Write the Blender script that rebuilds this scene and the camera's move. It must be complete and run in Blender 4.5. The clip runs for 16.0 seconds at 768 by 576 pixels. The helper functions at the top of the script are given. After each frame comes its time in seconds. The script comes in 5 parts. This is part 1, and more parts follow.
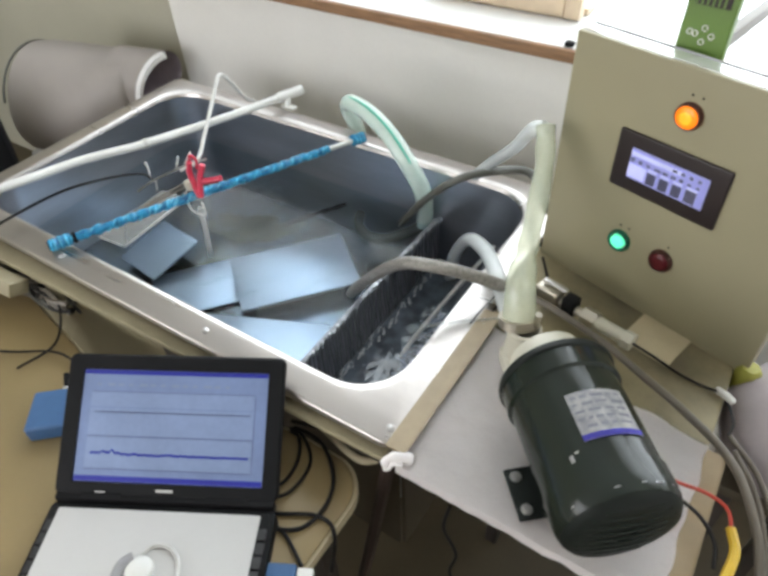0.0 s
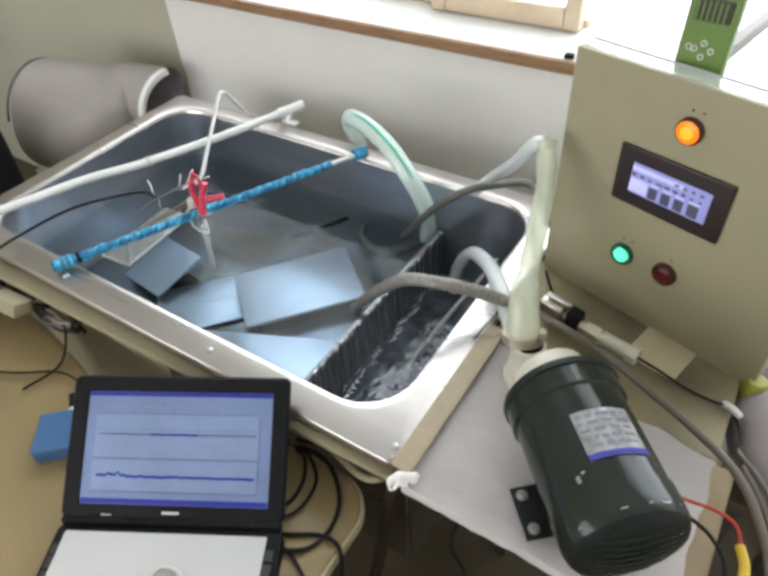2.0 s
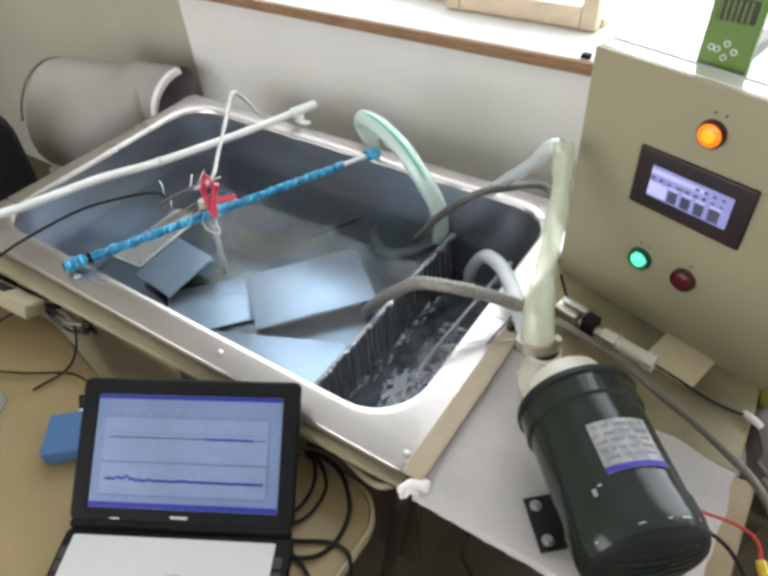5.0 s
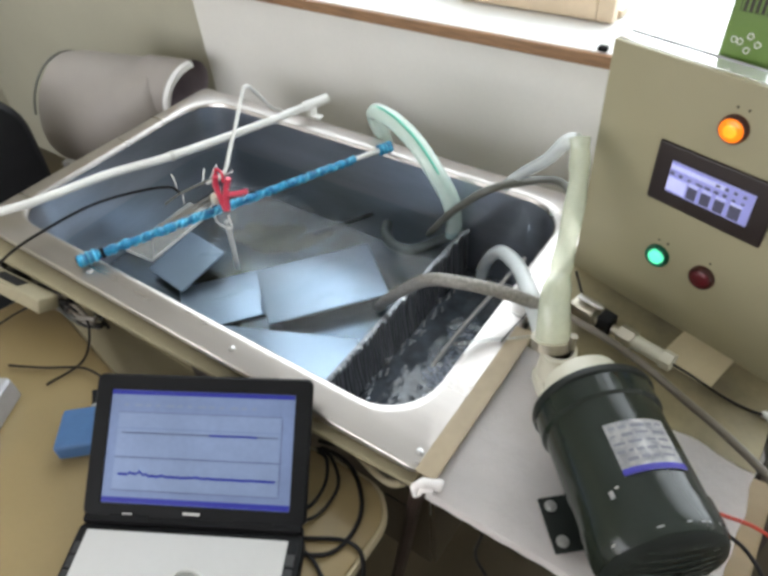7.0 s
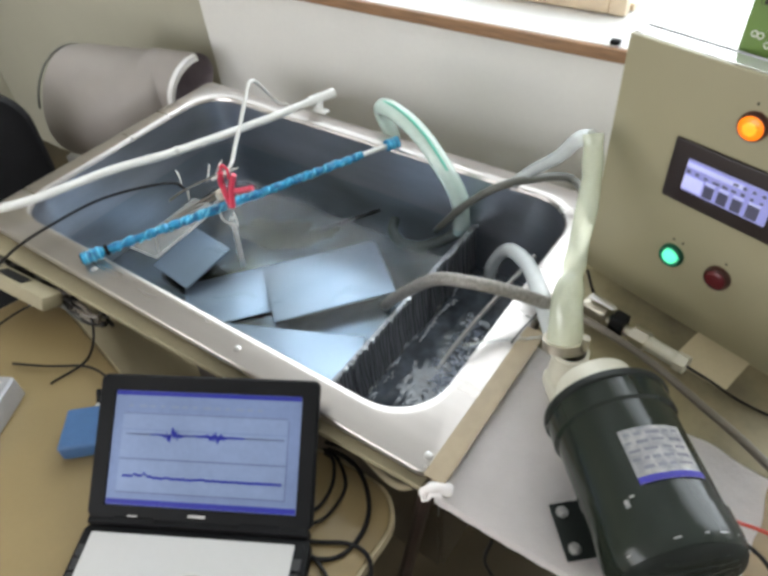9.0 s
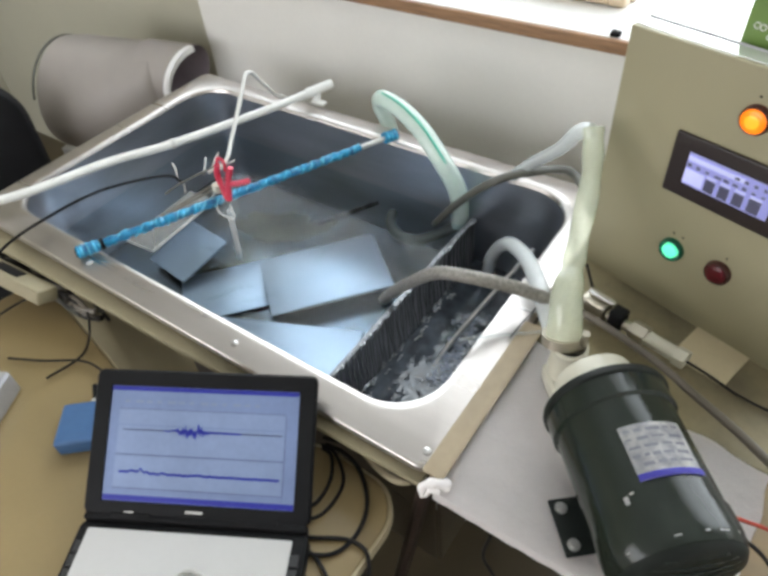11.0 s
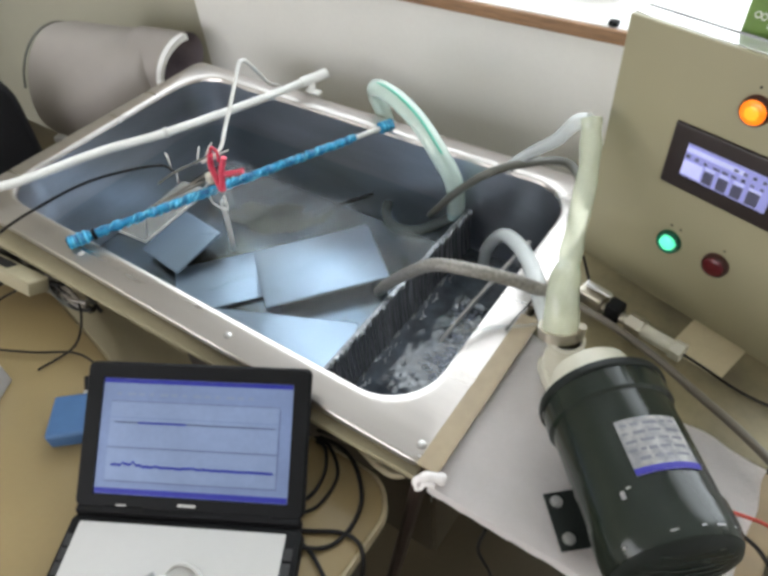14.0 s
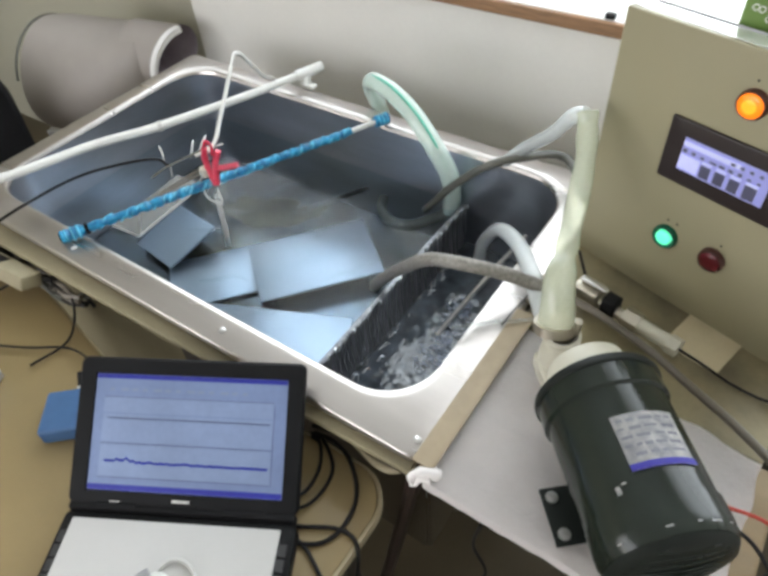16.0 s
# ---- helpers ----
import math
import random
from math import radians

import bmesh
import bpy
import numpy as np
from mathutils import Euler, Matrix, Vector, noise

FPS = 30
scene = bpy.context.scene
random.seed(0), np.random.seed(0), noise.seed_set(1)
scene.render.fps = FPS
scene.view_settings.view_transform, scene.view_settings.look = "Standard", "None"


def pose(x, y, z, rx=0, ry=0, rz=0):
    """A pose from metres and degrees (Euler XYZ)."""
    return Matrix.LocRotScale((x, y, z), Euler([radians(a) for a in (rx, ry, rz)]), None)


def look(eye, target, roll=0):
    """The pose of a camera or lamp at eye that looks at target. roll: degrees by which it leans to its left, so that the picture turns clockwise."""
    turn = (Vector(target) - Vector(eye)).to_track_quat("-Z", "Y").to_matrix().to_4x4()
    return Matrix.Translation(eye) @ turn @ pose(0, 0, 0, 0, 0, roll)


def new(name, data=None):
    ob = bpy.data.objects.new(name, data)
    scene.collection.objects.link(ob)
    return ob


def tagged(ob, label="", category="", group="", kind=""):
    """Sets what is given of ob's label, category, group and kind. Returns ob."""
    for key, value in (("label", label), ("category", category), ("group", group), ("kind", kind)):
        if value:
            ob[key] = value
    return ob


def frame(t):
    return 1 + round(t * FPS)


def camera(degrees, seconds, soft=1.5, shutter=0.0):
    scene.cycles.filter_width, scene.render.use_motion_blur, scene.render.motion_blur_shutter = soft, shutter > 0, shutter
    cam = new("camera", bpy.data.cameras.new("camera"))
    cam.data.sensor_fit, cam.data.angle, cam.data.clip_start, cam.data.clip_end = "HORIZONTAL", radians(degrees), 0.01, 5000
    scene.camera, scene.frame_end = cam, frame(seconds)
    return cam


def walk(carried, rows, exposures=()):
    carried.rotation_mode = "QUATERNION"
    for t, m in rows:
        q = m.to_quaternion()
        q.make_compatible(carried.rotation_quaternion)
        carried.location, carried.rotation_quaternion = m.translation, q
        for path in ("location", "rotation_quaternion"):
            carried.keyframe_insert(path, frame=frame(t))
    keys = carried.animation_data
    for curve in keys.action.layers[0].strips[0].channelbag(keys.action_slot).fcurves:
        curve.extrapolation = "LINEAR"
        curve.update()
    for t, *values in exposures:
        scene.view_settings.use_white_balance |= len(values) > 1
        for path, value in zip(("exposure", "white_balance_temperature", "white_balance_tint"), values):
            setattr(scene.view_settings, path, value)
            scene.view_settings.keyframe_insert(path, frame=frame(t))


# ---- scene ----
cam = camera(62.6, 16.0, soft=3.5)
PATH = [
    (0, (1.289, -0.431, 1.621), (0.454, 0.761, 0.249), -3.0),
    (0.5, (1.293, -0.432, 1.626), (0.456, 0.759, 0.254), -3.4),
    (1, (1.292, -0.428, 1.627), (0.448, 0.764, 0.261), -3.7),
    (1.5, (1.289, -0.424, 1.63), (0.438, 0.771, 0.27), -4.0),
    (2, (1.285, -0.42, 1.633), (0.431, 0.776, 0.276), -4.2),
    (2.5, (1.284, -0.42, 1.633), (0.431, 0.778, 0.277), -4.2),
    (3, (1.282, -0.42, 1.635), (0.429, 0.777, 0.278), -4.0),
    (3.5, (1.281, -0.418, 1.634), (0.425, 0.777, 0.277), -4.0),
    (4, (1.279, -0.415, 1.632), (0.415, 0.774, 0.277), -4.2),
    (6.5, (1.27, -0.402, 1.628), (0.37, 0.747, 0.26), -5.4),
    (7, (1.267, -0.402, 1.628), (0.365, 0.739, 0.256), -5.5),
    (7.5, (1.264, -0.402, 1.629), (0.358, 0.732, 0.252), -5.5),
    (8, (1.261, -0.4, 1.627), (0.351, 0.728, 0.248), -5.5),
    (8.5, (1.257, -0.396, 1.626), (0.349, 0.729, 0.244), -5.6),
    (9, (1.252, -0.39, 1.624), (0.346, 0.73, 0.237), -5.8),
    (11.5, (1.247, -0.384, 1.621), (0.358, 0.724, 0.213), -5.6),
    (12, (1.247, -0.387, 1.62), (0.358, 0.719, 0.211), -5.4),
    (12.5, (1.245, -0.389, 1.619), (0.36, 0.718, 0.207), -5.1),
    (13, (1.246, -0.385, 1.617), (0.366, 0.721, 0.202), -5.2),
    (13.5, (1.246, -0.381, 1.618), (0.372, 0.721, 0.196), -5.2),
    (14, (1.243, -0.378, 1.616), (0.374, 0.722, 0.189), -5.2),
    (14.5, (1.239, -0.378, 1.615), (0.376, 0.721, 0.184), -4.9),
    (15, (1.238, -0.376, 1.614), (0.38, 0.722, 0.18), -4.8),
    (15.5, (1.237, -0.374, 1.614), (0.383, 0.721, 0.175), -4.8),
    (16, (1.242, -0.374, 1.612), (0.389, 0.722, 0.173), -4.9),
]
walk(cam, [(t, look(eye, target, roll)) for t, eye, target, roll in PATH])

# ---------------------------------------------------------------- world and light
world = bpy.data.worlds.new("sky")
scene.world = world
world.use_nodes = True
wn = world.node_tree
sky = wn.nodes.new("ShaderNodeTexSky")
sky.sky_type, sky.sun_disc = "NISHITA", False
sky.sun_elevation, sky.sun_rotation = radians(48), radians(200)
wn.nodes["Background"].inputs[1].default_value = 0.12
wn.links.new(sky.outputs[0], wn.nodes["Background"].inputs[0])

SUN = new("sun", bpy.data.lights.new("sun", "SUN"))
SUN.data.energy, SUN.data.angle, SUN.data.color = 1.0, radians(12), (1.0, 0.96, 0.9)
SUN.matrix_world = look((0.5, -3, 6), (0.5, 0.2, 0.9))


def area_lamp(name, m, w, h, watts, colour):
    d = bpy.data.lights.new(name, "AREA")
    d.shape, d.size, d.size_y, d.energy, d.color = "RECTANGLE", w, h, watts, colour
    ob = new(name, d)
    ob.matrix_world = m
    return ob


# sky light in the window's opening, then a fill lamp added behind the camera
area_lamp("window_daylight", look((0.78, 1.10, 1.76), (0.78, 0.0, 1.42)), 3.3, 1.34, 37, (0.86, 0.94, 1.0))
area_lamp("rear_fill_lamp", look((-0.45, -2.62, 1.65), (0.2, 0.0, 1.1)), 2.9, 1.3, 50, (1.0, 0.98, 0.97))

# ---------------------------------------------------------------- materials


def mat(name, colour, rough=0.5, metal=0.0, vary=0.12, scale=14.0, bump=0.0, bscale=120.0, spec=0.5, stretch=None, dirt=None, glow=0.0, coat=0.0):
    m = bpy.data.materials.new(name)
    m.use_nodes = True
    t = m.node_tree
    n, l = t.nodes, t.links
    b = n["Principled BSDF"]
    b.inputs["Roughness"].default_value, b.inputs["Metallic"].default_value = rough, metal
    b.inputs["Specular IOR Level"].default_value = spec
    b.inputs["Coat Weight"].default_value = coat
    co = n.new("ShaderNodeTexCoord")
    mp = n.new("ShaderNodeMapping")
    if stretch:
        mp.inputs["Scale"].default_value = stretch
    l.new(co.outputs["Object"], mp.inputs[0])
    big, fine = n.new("ShaderNodeTexNoise"), n.new("ShaderNodeTexNoise")
    big.inputs["Scale"].default_value, big.inputs["Detail"].default_value = scale, 6
    fine.inputs["Scale"].default_value, fine.inputs["Detail"].default_value = bscale, 4
    l.new(mp.outputs[0], big.inputs["Vector"])
    l.new(mp.outputs[0], fine.inputs["Vector"])
    ramp = n.new("ShaderNodeValToRGB")
    c = Vector(colour)
    lo, hi = c * (1 - vary), c * (1 + vary)
    if dirt:
        lo = Vector(dirt)
    ramp.color_ramp.elements[0].color, ramp.color_ramp.elements[1].color = (*lo, 1), (*[min(v, 1) for v in hi], 1)
    ramp.color_ramp.elements[0].position, ramp.color_ramp.elements[1].position = 0.33, 0.68
    l.new(big.outputs[0], ramp.inputs[0])
    mix = n.new("ShaderNodeMix")
    mix.data_type, mix.blend_type = "RGBA", "MULTIPLY"
    mix.inputs[0].default_value = min(1.0, vary * 2.5)
    l.new(ramp.outputs[0], mix.inputs[6])
    gr = n.new("ShaderNodeMapRange")
    gr.inputs[3].default_value, gr.inputs[4].default_value = 0.7, 1.25
    l.new(fine.outputs[0], gr.inputs[0])
    l.new(gr.outputs[0], mix.inputs[7])
    l.new(mix.outputs[2], b.inputs["Base Color"])
    rr = n.new("ShaderNodeMapRange")
    rr.inputs[3].default_value, rr.inputs[4].default_value = max(0.02, rough * 0.8), min(1, rough * 1.2)
    l.new(big.outputs[0], rr.inputs[0])
    l.new(rr.outputs[0], b.inputs["Roughness"])
    if bump:
        bp = n.new("ShaderNodeBump")
        bp.inputs["Strength"].default_value, bp.inputs["Distance"].default_value = bump, 0.002
        l.new(fine.outputs[0], bp.inputs["Height"])
        l.new(bp.outputs[0], b.inputs["Normal"])
    if glow:
        b.inputs["Emission Color"].default_value, b.inputs["Emission Strength"].default_value = (*colour, 1), glow
    return m


def schlick(t, f0, power=5.0):
    """Gloss that grows towards grazing view, alike from above and below."""
    lw, pw, mr = t.nodes.new("ShaderNodeLayerWeight"), t.nodes.new("ShaderNodeMath"), t.nodes.new("ShaderNodeMapRange")
    lw.inputs[0].default_value = 0.5
    pw.operation = "POWER"
    pw.inputs[1].default_value = power
    mr.inputs[3].default_value = f0
    t.links.new(lw.outputs["Facing"], pw.inputs[0])
    t.links.new(pw.outputs[0], mr.inputs[0])
    return mr


def clear(name, colour, rough=0.05, body=0.3, gloss=0.035):
    """A thin clear plastic or glass: see-through, tinted, with a gloss by Fresnel."""
    m = bpy.data.materials.new(name)
    m.use_nodes = True
    t = m.node_tree
    n, l = t.nodes, t.links
    out = n["Material Output"]
    n.remove(n["Principled BSDF"])
    tr, df, gl = n.new("ShaderNodeBsdfTransparent"), n.new("ShaderNodeBsdfDiffuse"), n.new("ShaderNodeBsdfGlossy")
    tr.inputs[0].default_value = (*[0.5 + 0.5 * c for c in colour], 1)
    no, rp = n.new("ShaderNodeTexNoise"), n.new("ShaderNodeValToRGB")
    no.inputs["Scale"].default_value = 30
    rp.color_ramp.elements[0].color = (*[c * 0.85 for c in colour], 1)
    rp.color_ramp.elements[1].color = (*colour, 1)
    l.new(no.outputs[0], rp.inputs[0])
    l.new(rp.outputs[0], df.inputs[0])
    gl.inputs["Roughness"].default_value = rough
    a, b, f = n.new("ShaderNodeMixShader"), n.new("ShaderNodeMixShader"), schlick(t, gloss)
    a.inputs[0].default_value = body
    l.new(tr.outputs[0], a.inputs[1])
    l.new(df.outputs[0], a.inputs[2])
    l.new(f.outputs[0], b.inputs[0])
    l.new(a.outputs[0], b.inputs[1])
    l.new(gl.outputs[0], b.inputs[2])
    l.new(b.outputs[0], out.inputs[0])
    return m


M_WALL = mat("wall_paint", (0.79, 0.772, 0.735), 0.85, vary=0.04, scale=2.5, bump=0.15, bscale=90)
M_WALL_L = mat("olive_wall_paint", (0.50, 0.48, 0.38), 0.85, vary=0.05, scale=2.5, bump=0.15, bscale=90)
M_CEIL = mat("ceiling_paint", (0.78, 0.78, 0.76), 0.9, vary=0.03, scale=3)
M_FLOOR = mat("floor_vinyl", (0.085, 0.066, 0.038), 0.55, vary=0.15, scale=5, bump=0.1)
M_SILL = mat("sill_white", (0.82, 0.81, 0.78), 0.45, vary=0.04)
M_BROWN = mat("brown_wood_edge", (0.30, 0.165, 0.085), 0.5, vary=0.25, scale=8, stretch=(2, 20, 20), bump=0.2)
M_ALU = mat("bronze_aluminium", (0.62, 0.50, 0.36), 0.4, metal=0.3, vary=0.08)
M_STEEL = mat("satin_steel", (0.60, 0.59, 0.575), 0.34, metal=0.9, vary=0.07, scale=6, bump=0.05, bscale=300, stretch=(0.4, 8, 8))
M_RIM = mat("brushed_steel_rim", (0.52, 0.485, 0.46), 0.29, metal=0.92, vary=0.05, scale=5, bump=0.05, bscale=260, stretch=(0.5, 6, 6))
M_LINER = mat("tank_liner_steel", (0.45, 0.475, 0.525), 0.30, metal=0.92, vary=0.12, scale=4, bump=0.05, stretch=(1, 1, 4))
M_BOTTOM = mat("tank_bottom_steel", (0.17, 0.19, 0.225), 0.24, metal=0.85, vary=0.35, scale=6, dirt=(0.085, 0.072, 0.035), bump=0.03)
M_PLATE = mat("bright_steel_plate", (0.46, 0.50, 0.57), 0.40, metal=0.9, vary=0.10, scale=3, bump=0.02)
M_WEIR = mat("weir_steel", (0.26, 0.265, 0.285), 0.3, metal=0.6, vary=0.25, scale=20, stretch=(1, 6, 0.6), bump=0.1)
M_CABINET = mat("tank_cabinet_panel", (0.30, 0.26, 0.165), 0.6, vary=0.12, scale=4, bump=0.1)
M_DARK = mat("dark_metal_leg", (0.035, 0.028, 0.024), 0.5, vary=0.2)
M_TABLE = mat("tan_table_laminate", (0.275, 0.20, 0.092), 0.45, vary=0.06, scale=5, bump=0.05, coat=0.15)
M_TEDGE = mat("cream_edge_band", (0.52, 0.44, 0.29), 0.4, vary=0.06)
M_BLACK = mat("black_plastic", (0.010, 0.010, 0.011), 0.5, spec=0.12, vary=0.15, bump=0.1, bscale=400)
M_KEY = mat("black_keys", (0.03, 0.03, 0.032), 0.5, vary=0.1)
M_PAPER = mat("white_paper", (0.56, 0.55, 0.535), 0.8, vary=0.03, scale=4)
M_BOX = mat("beige_enamel", (0.335, 0.303, 0.196), 0.42, vary=0.04, scale=3, bump=0.06, bscale=500)
M_BEZEL = mat("dark_brown_bezel", (0.022, 0.014, 0.014), 0.4, vary=0.1)
M_HMI = mat("blue_white_lcd", (0.30, 0.31, 0.66), 0.3, vary=0.06, scale=30, glow=0.28)
M_HMI_D = mat("lcd_dark_marks", (0.10, 0.10, 0.17), 0.4)
M_HMI_L = mat("lcd_light_marks", (0.50, 0.52, 0.85), 0.4, glow=0.4)
M_AMBER = mat("amber_lamp_lens", (0.9, 0.20, 0.008), 0.25, vary=0.15, scale=60, glow=0.95)
M_AMBER_C = mat("amber_lamp_centre", (1.0, 0.36, 0.02), 0.25, vary=0.1, scale=60, glow=1.0)
M_GREENL = mat("green_lamp_lens", (0.12, 0.85, 0.50), 0.25, vary=0.1, glow=1.1)
M_GREENR = mat("green_lamp_ring", (0.0, 0.09, 0.045), 0.3)
M_COLLAR = mat("dark_red_collar", (0.05, 0.012, 0.008), 0.35)
M_RED = mat("red_button", (0.10, 0.007, 0.012), 0.3)
M_MOTOR = mat("dark_green_enamel", (0.0125, 0.018, 0.0135), 0.16, vary=0.16, scale=9, bump=0.04, spec=0.38)
M_MOTOR_D = mat("motor_fan_cover", (0.010, 0.013, 0.011), 0.5, spec=0.25, vary=0.2)
M_LABEL = mat("silver_label", (0.62, 0.61, 0.585), 0.4, metal=0.3, vary=0.22, scale=90, dirt=(0.40, 0.40, 0.43))
M_LABEL_B = mat("label_blue_band", (0.10, 0.09, 0.55), 0.5)
M_LABEL_T = mat("label_grey_print", (0.36, 0.36, 0.42), 0.6)
M_CREAM = mat("cream_plastic", (0.55, 0.525, 0.43), 0.4, vary=0.06)
M_CLOTH = mat("white_cloth", (0.86, 0.815, 0.80), 0.9, vary=0.04, scale=12, bump=0.35, bscale=160)
M_TAPE = mat("tan_tape", (0.40, 0.32, 0.215), 0.5, vary=0.1, scale=20)
M_BOARD = mat("plywood_board", (0.29, 0.21, 0.115), 0.6, vary=0.10, scale=5, stretch=(1, 5, 1), bump=0.1)
M_PVC = mat("white_pvc_pipe", (0.76, 0.755, 0.72), 0.35, vary=0.05, scale=20)
M_BLUE = mat("blue_tape", (0.022, 0.27, 0.46), 0.38, vary=0.35, scale=70, dirt=(0.008, 0.11, 0.27), bump=0.4)
# same tape, lightened for the folds that catch light
M_BLUE_LIT = mat("blue_tape_lit", (0.13, 0.52, 0.72), 0.4, vary=0.3, scale=70, bump=0.4)
M_RED_C = mat("red_clip_plastic", (0.62, 0.045, 0.09), 0.4, vary=0.15)
M_GREYW = mat("grey_white_wire", (0.62, 0.61, 0.58), 0.45)
M_CABLE = mat("black_cable", (0.009, 0.008, 0.008), 0.5, spec=0.25)
M_BRAID = mat("grey_braided_hose", (0.27, 0.255, 0.23), 0.45, metal=0.3, vary=0.25, scale=160, bump=0.5, bscale=350)
M_DHOSE = mat("dark_grey_hose", (0.10, 0.10, 0.085), 0.4, vary=0.15)
M_GPIPE = mat("grey_plastic_pipe", (0.15, 0.128, 0.10), 0.45, vary=0.1)
M_GREENDEV = mat("green_enamel_device", (0.125, 0.215, 0.045), 0.4, vary=0.08, scale=8)
M_BRASS = mat("nickel_brass", (0.50, 0.46, 0.38), 0.3, metal=0.9, vary=0.1)
M_BLUEBOX = mat("blue_plastic_case", (0.05, 0.125, 0.27), 0.45, vary=0.1)
M_GREYDEV = mat("grey_metal_case", (0.42, 0.42, 0.44), 0.4, metal=0.5, vary=0.1)
M_ROLL = mat("grey_vinyl_sheet", (0.335, 0.300, 0.275), 0.55, vary=0.07, scale=4, bump=0.12, bscale=25)
M_ROLL_IN = mat("purple_grey_lining", (0.33, 0.28, 0.32), 0.7, vary=0.15)
M_ROLL_W = mat("white_padding", (0.85, 0.84, 0.83), 0.8, vary=0.05)
M_YELLOW = mat("yellow_sleeve", (0.62, 0.40, 0.03), 0.45)
M_REDW = mat("red_wire", (0.45, 0.04, 0.02), 0.4)
M_OLIVE = mat("olive_cap", (0.34, 0.33, 0.06), 0.45)
M_SCREEN = mat("lit_screen", (0.125, 0.17, 0.30), 0.45, vary=0.20, scale=7, glow=0.36)
M_SCREEN_W = mat("lit_screen_pane", (0.150, 0.20, 0.325), 0.45, vary=0.18, scale=7, glow=0.38)
M_SCR_BLUE = mat("screen_blue_bar", (0.008, 0.014, 0.24), 0.4, vary=0.05, glow=0.20)
M_SCR_LINE = mat("screen_grey_line", (0.09, 0.11, 0.20), 0.5, glow=0.2)
M_SCR_FAINT = mat("screen_faint_marks", (0.15, 0.19, 0.28), 0.5, glow=0.35)
M_SCR_TRACE = mat("screen_trace", (0.012, 0.02, 0.24), 0.5, glow=0.5)
M_FOAM = mat("water_foam", (0.62, 0.66, 0.74), 0.2, vary=0.2, scale=80, spec=0.8)
M_SHELF = mat("khaki_shelf_board", (0.30, 0.252, 0.142), 0.6, vary=0.18, scale=6, dirt=(0.12, 0.10, 0.06), bump=0.15)
# paled and half metallic to carry the window's glare on the cabinet top
M_BOXTOP = mat("glare_pale_top", (0.80, 0.81, 0.78), 0.12, metal=0.6, vary=0.04)
# floor brown, also standing for the dark open space below the tank
M_DARK_BROWN = mat("floor_toned_brown", (0.060, 0.047, 0.028), 0.6, vary=0.2, scale=5)
M_SLUDGE = mat("olive_sediment", (0.10, 0.092, 0.058), 0.7, vary=0.45, scale=16, dirt=(0.07, 0.055, 0.035), bump=0.5, bscale=160)
M_STRUT = mat("dark_red_strut", (0.030, 0.017, 0.013), 0.5, vary=0.2)
M_PINK = mat("pinkish_cover", (0.42, 0.37, 0.38), 0.7, vary=0.08)
M_HOSE = clear("clear_hose", (0.86, 0.90, 0.74), 0.08, 0.42, 0.07)
M_HOSE_W = clear("milky_hose", (0.86, 0.90, 0.90), 0.15, 0.58, 0.06)
M_HOSE_P = clear("pale_green_hose", (0.82, 0.95, 0.88), 0.12, 0.62, 0.06)
M_HOSE_G = mat("green_hose_stripe", (0.10, 0.45, 0.32), 0.4)
M_ACRYL = clear("clear_acrylic", (0.80, 0.84, 0.84), 0.05, 0.10)
M_ACRYL_D = clear("scratched_acrylic", (0.55, 0.56, 0.55), 0.12, 0.30)
M_GLASS = clear("window_glass", (0.95, 0.97, 0.97), 0.02, 0.03)


def water_material(name="water", tint=(0.80, 0.88, 0.93)):
    m = bpy.data.materials.new(name)
    m.use_nodes = True
    t = m.node_tree
    n, l = t.nodes, t.links
    n.remove(n["Principled BSDF"])
    tr, gl, mx = n.new("ShaderNodeBsdfTransparent"), n.new("ShaderNodeBsdfGlossy"), n.new("ShaderNodeMixShader")
    fr = schlick(t, 0.025)
    tr.inputs[0].default_value = (*tint, 1)
    gl.inputs["Roughness"].default_value = 0.03
    no, bp = n.new("ShaderNodeTexNoise"), n.new("ShaderNodeBump")
    no.inputs["Scale"].default_value, no.inputs["Detail"].default_value = 26, 3
    bp.inputs["Strength"].default_value, bp.inputs["Distance"].default_value = 0.09, 0.004
    l.new(no.outputs[0], bp.inputs["Height"])
    l.new(bp.outputs[0], gl.inputs["Normal"])
    l.new(fr.outputs[0], mx.inputs[0])
    l.new(tr.outputs[0], mx.inputs[1])
    l.new(gl.outputs[0], mx.inputs[2])
    l.new(mx.outputs[0], n["Material Output"].inputs[0])
    return m


M_WATER = water_material()
M_WAVE = water_material("wavelet_water", (0.97, 0.98, 0.985))
M_RIV = mat("running_water", (0.13, 0.135, 0.15), 0.12, vary=0.4, scale=60, spec=0.9)
M_FOAM_B = mat("bluish_foam", (0.36, 0.40, 0.50), 0.15, vary=0.3, scale=80, spec=0.8)
M_GLINT = mat("water_glint", (0.80, 0.83, 0.87), 0.10, metal=0.7, vary=0.2, scale=200)
M_CHURN = mat("churning_water", (0.060, 0.072, 0.088), 0.07, vary=0.35, scale=30, bump=0.3, bscale=70, spec=1.0)

# ---------------------------------------------------------------- mesh helpers


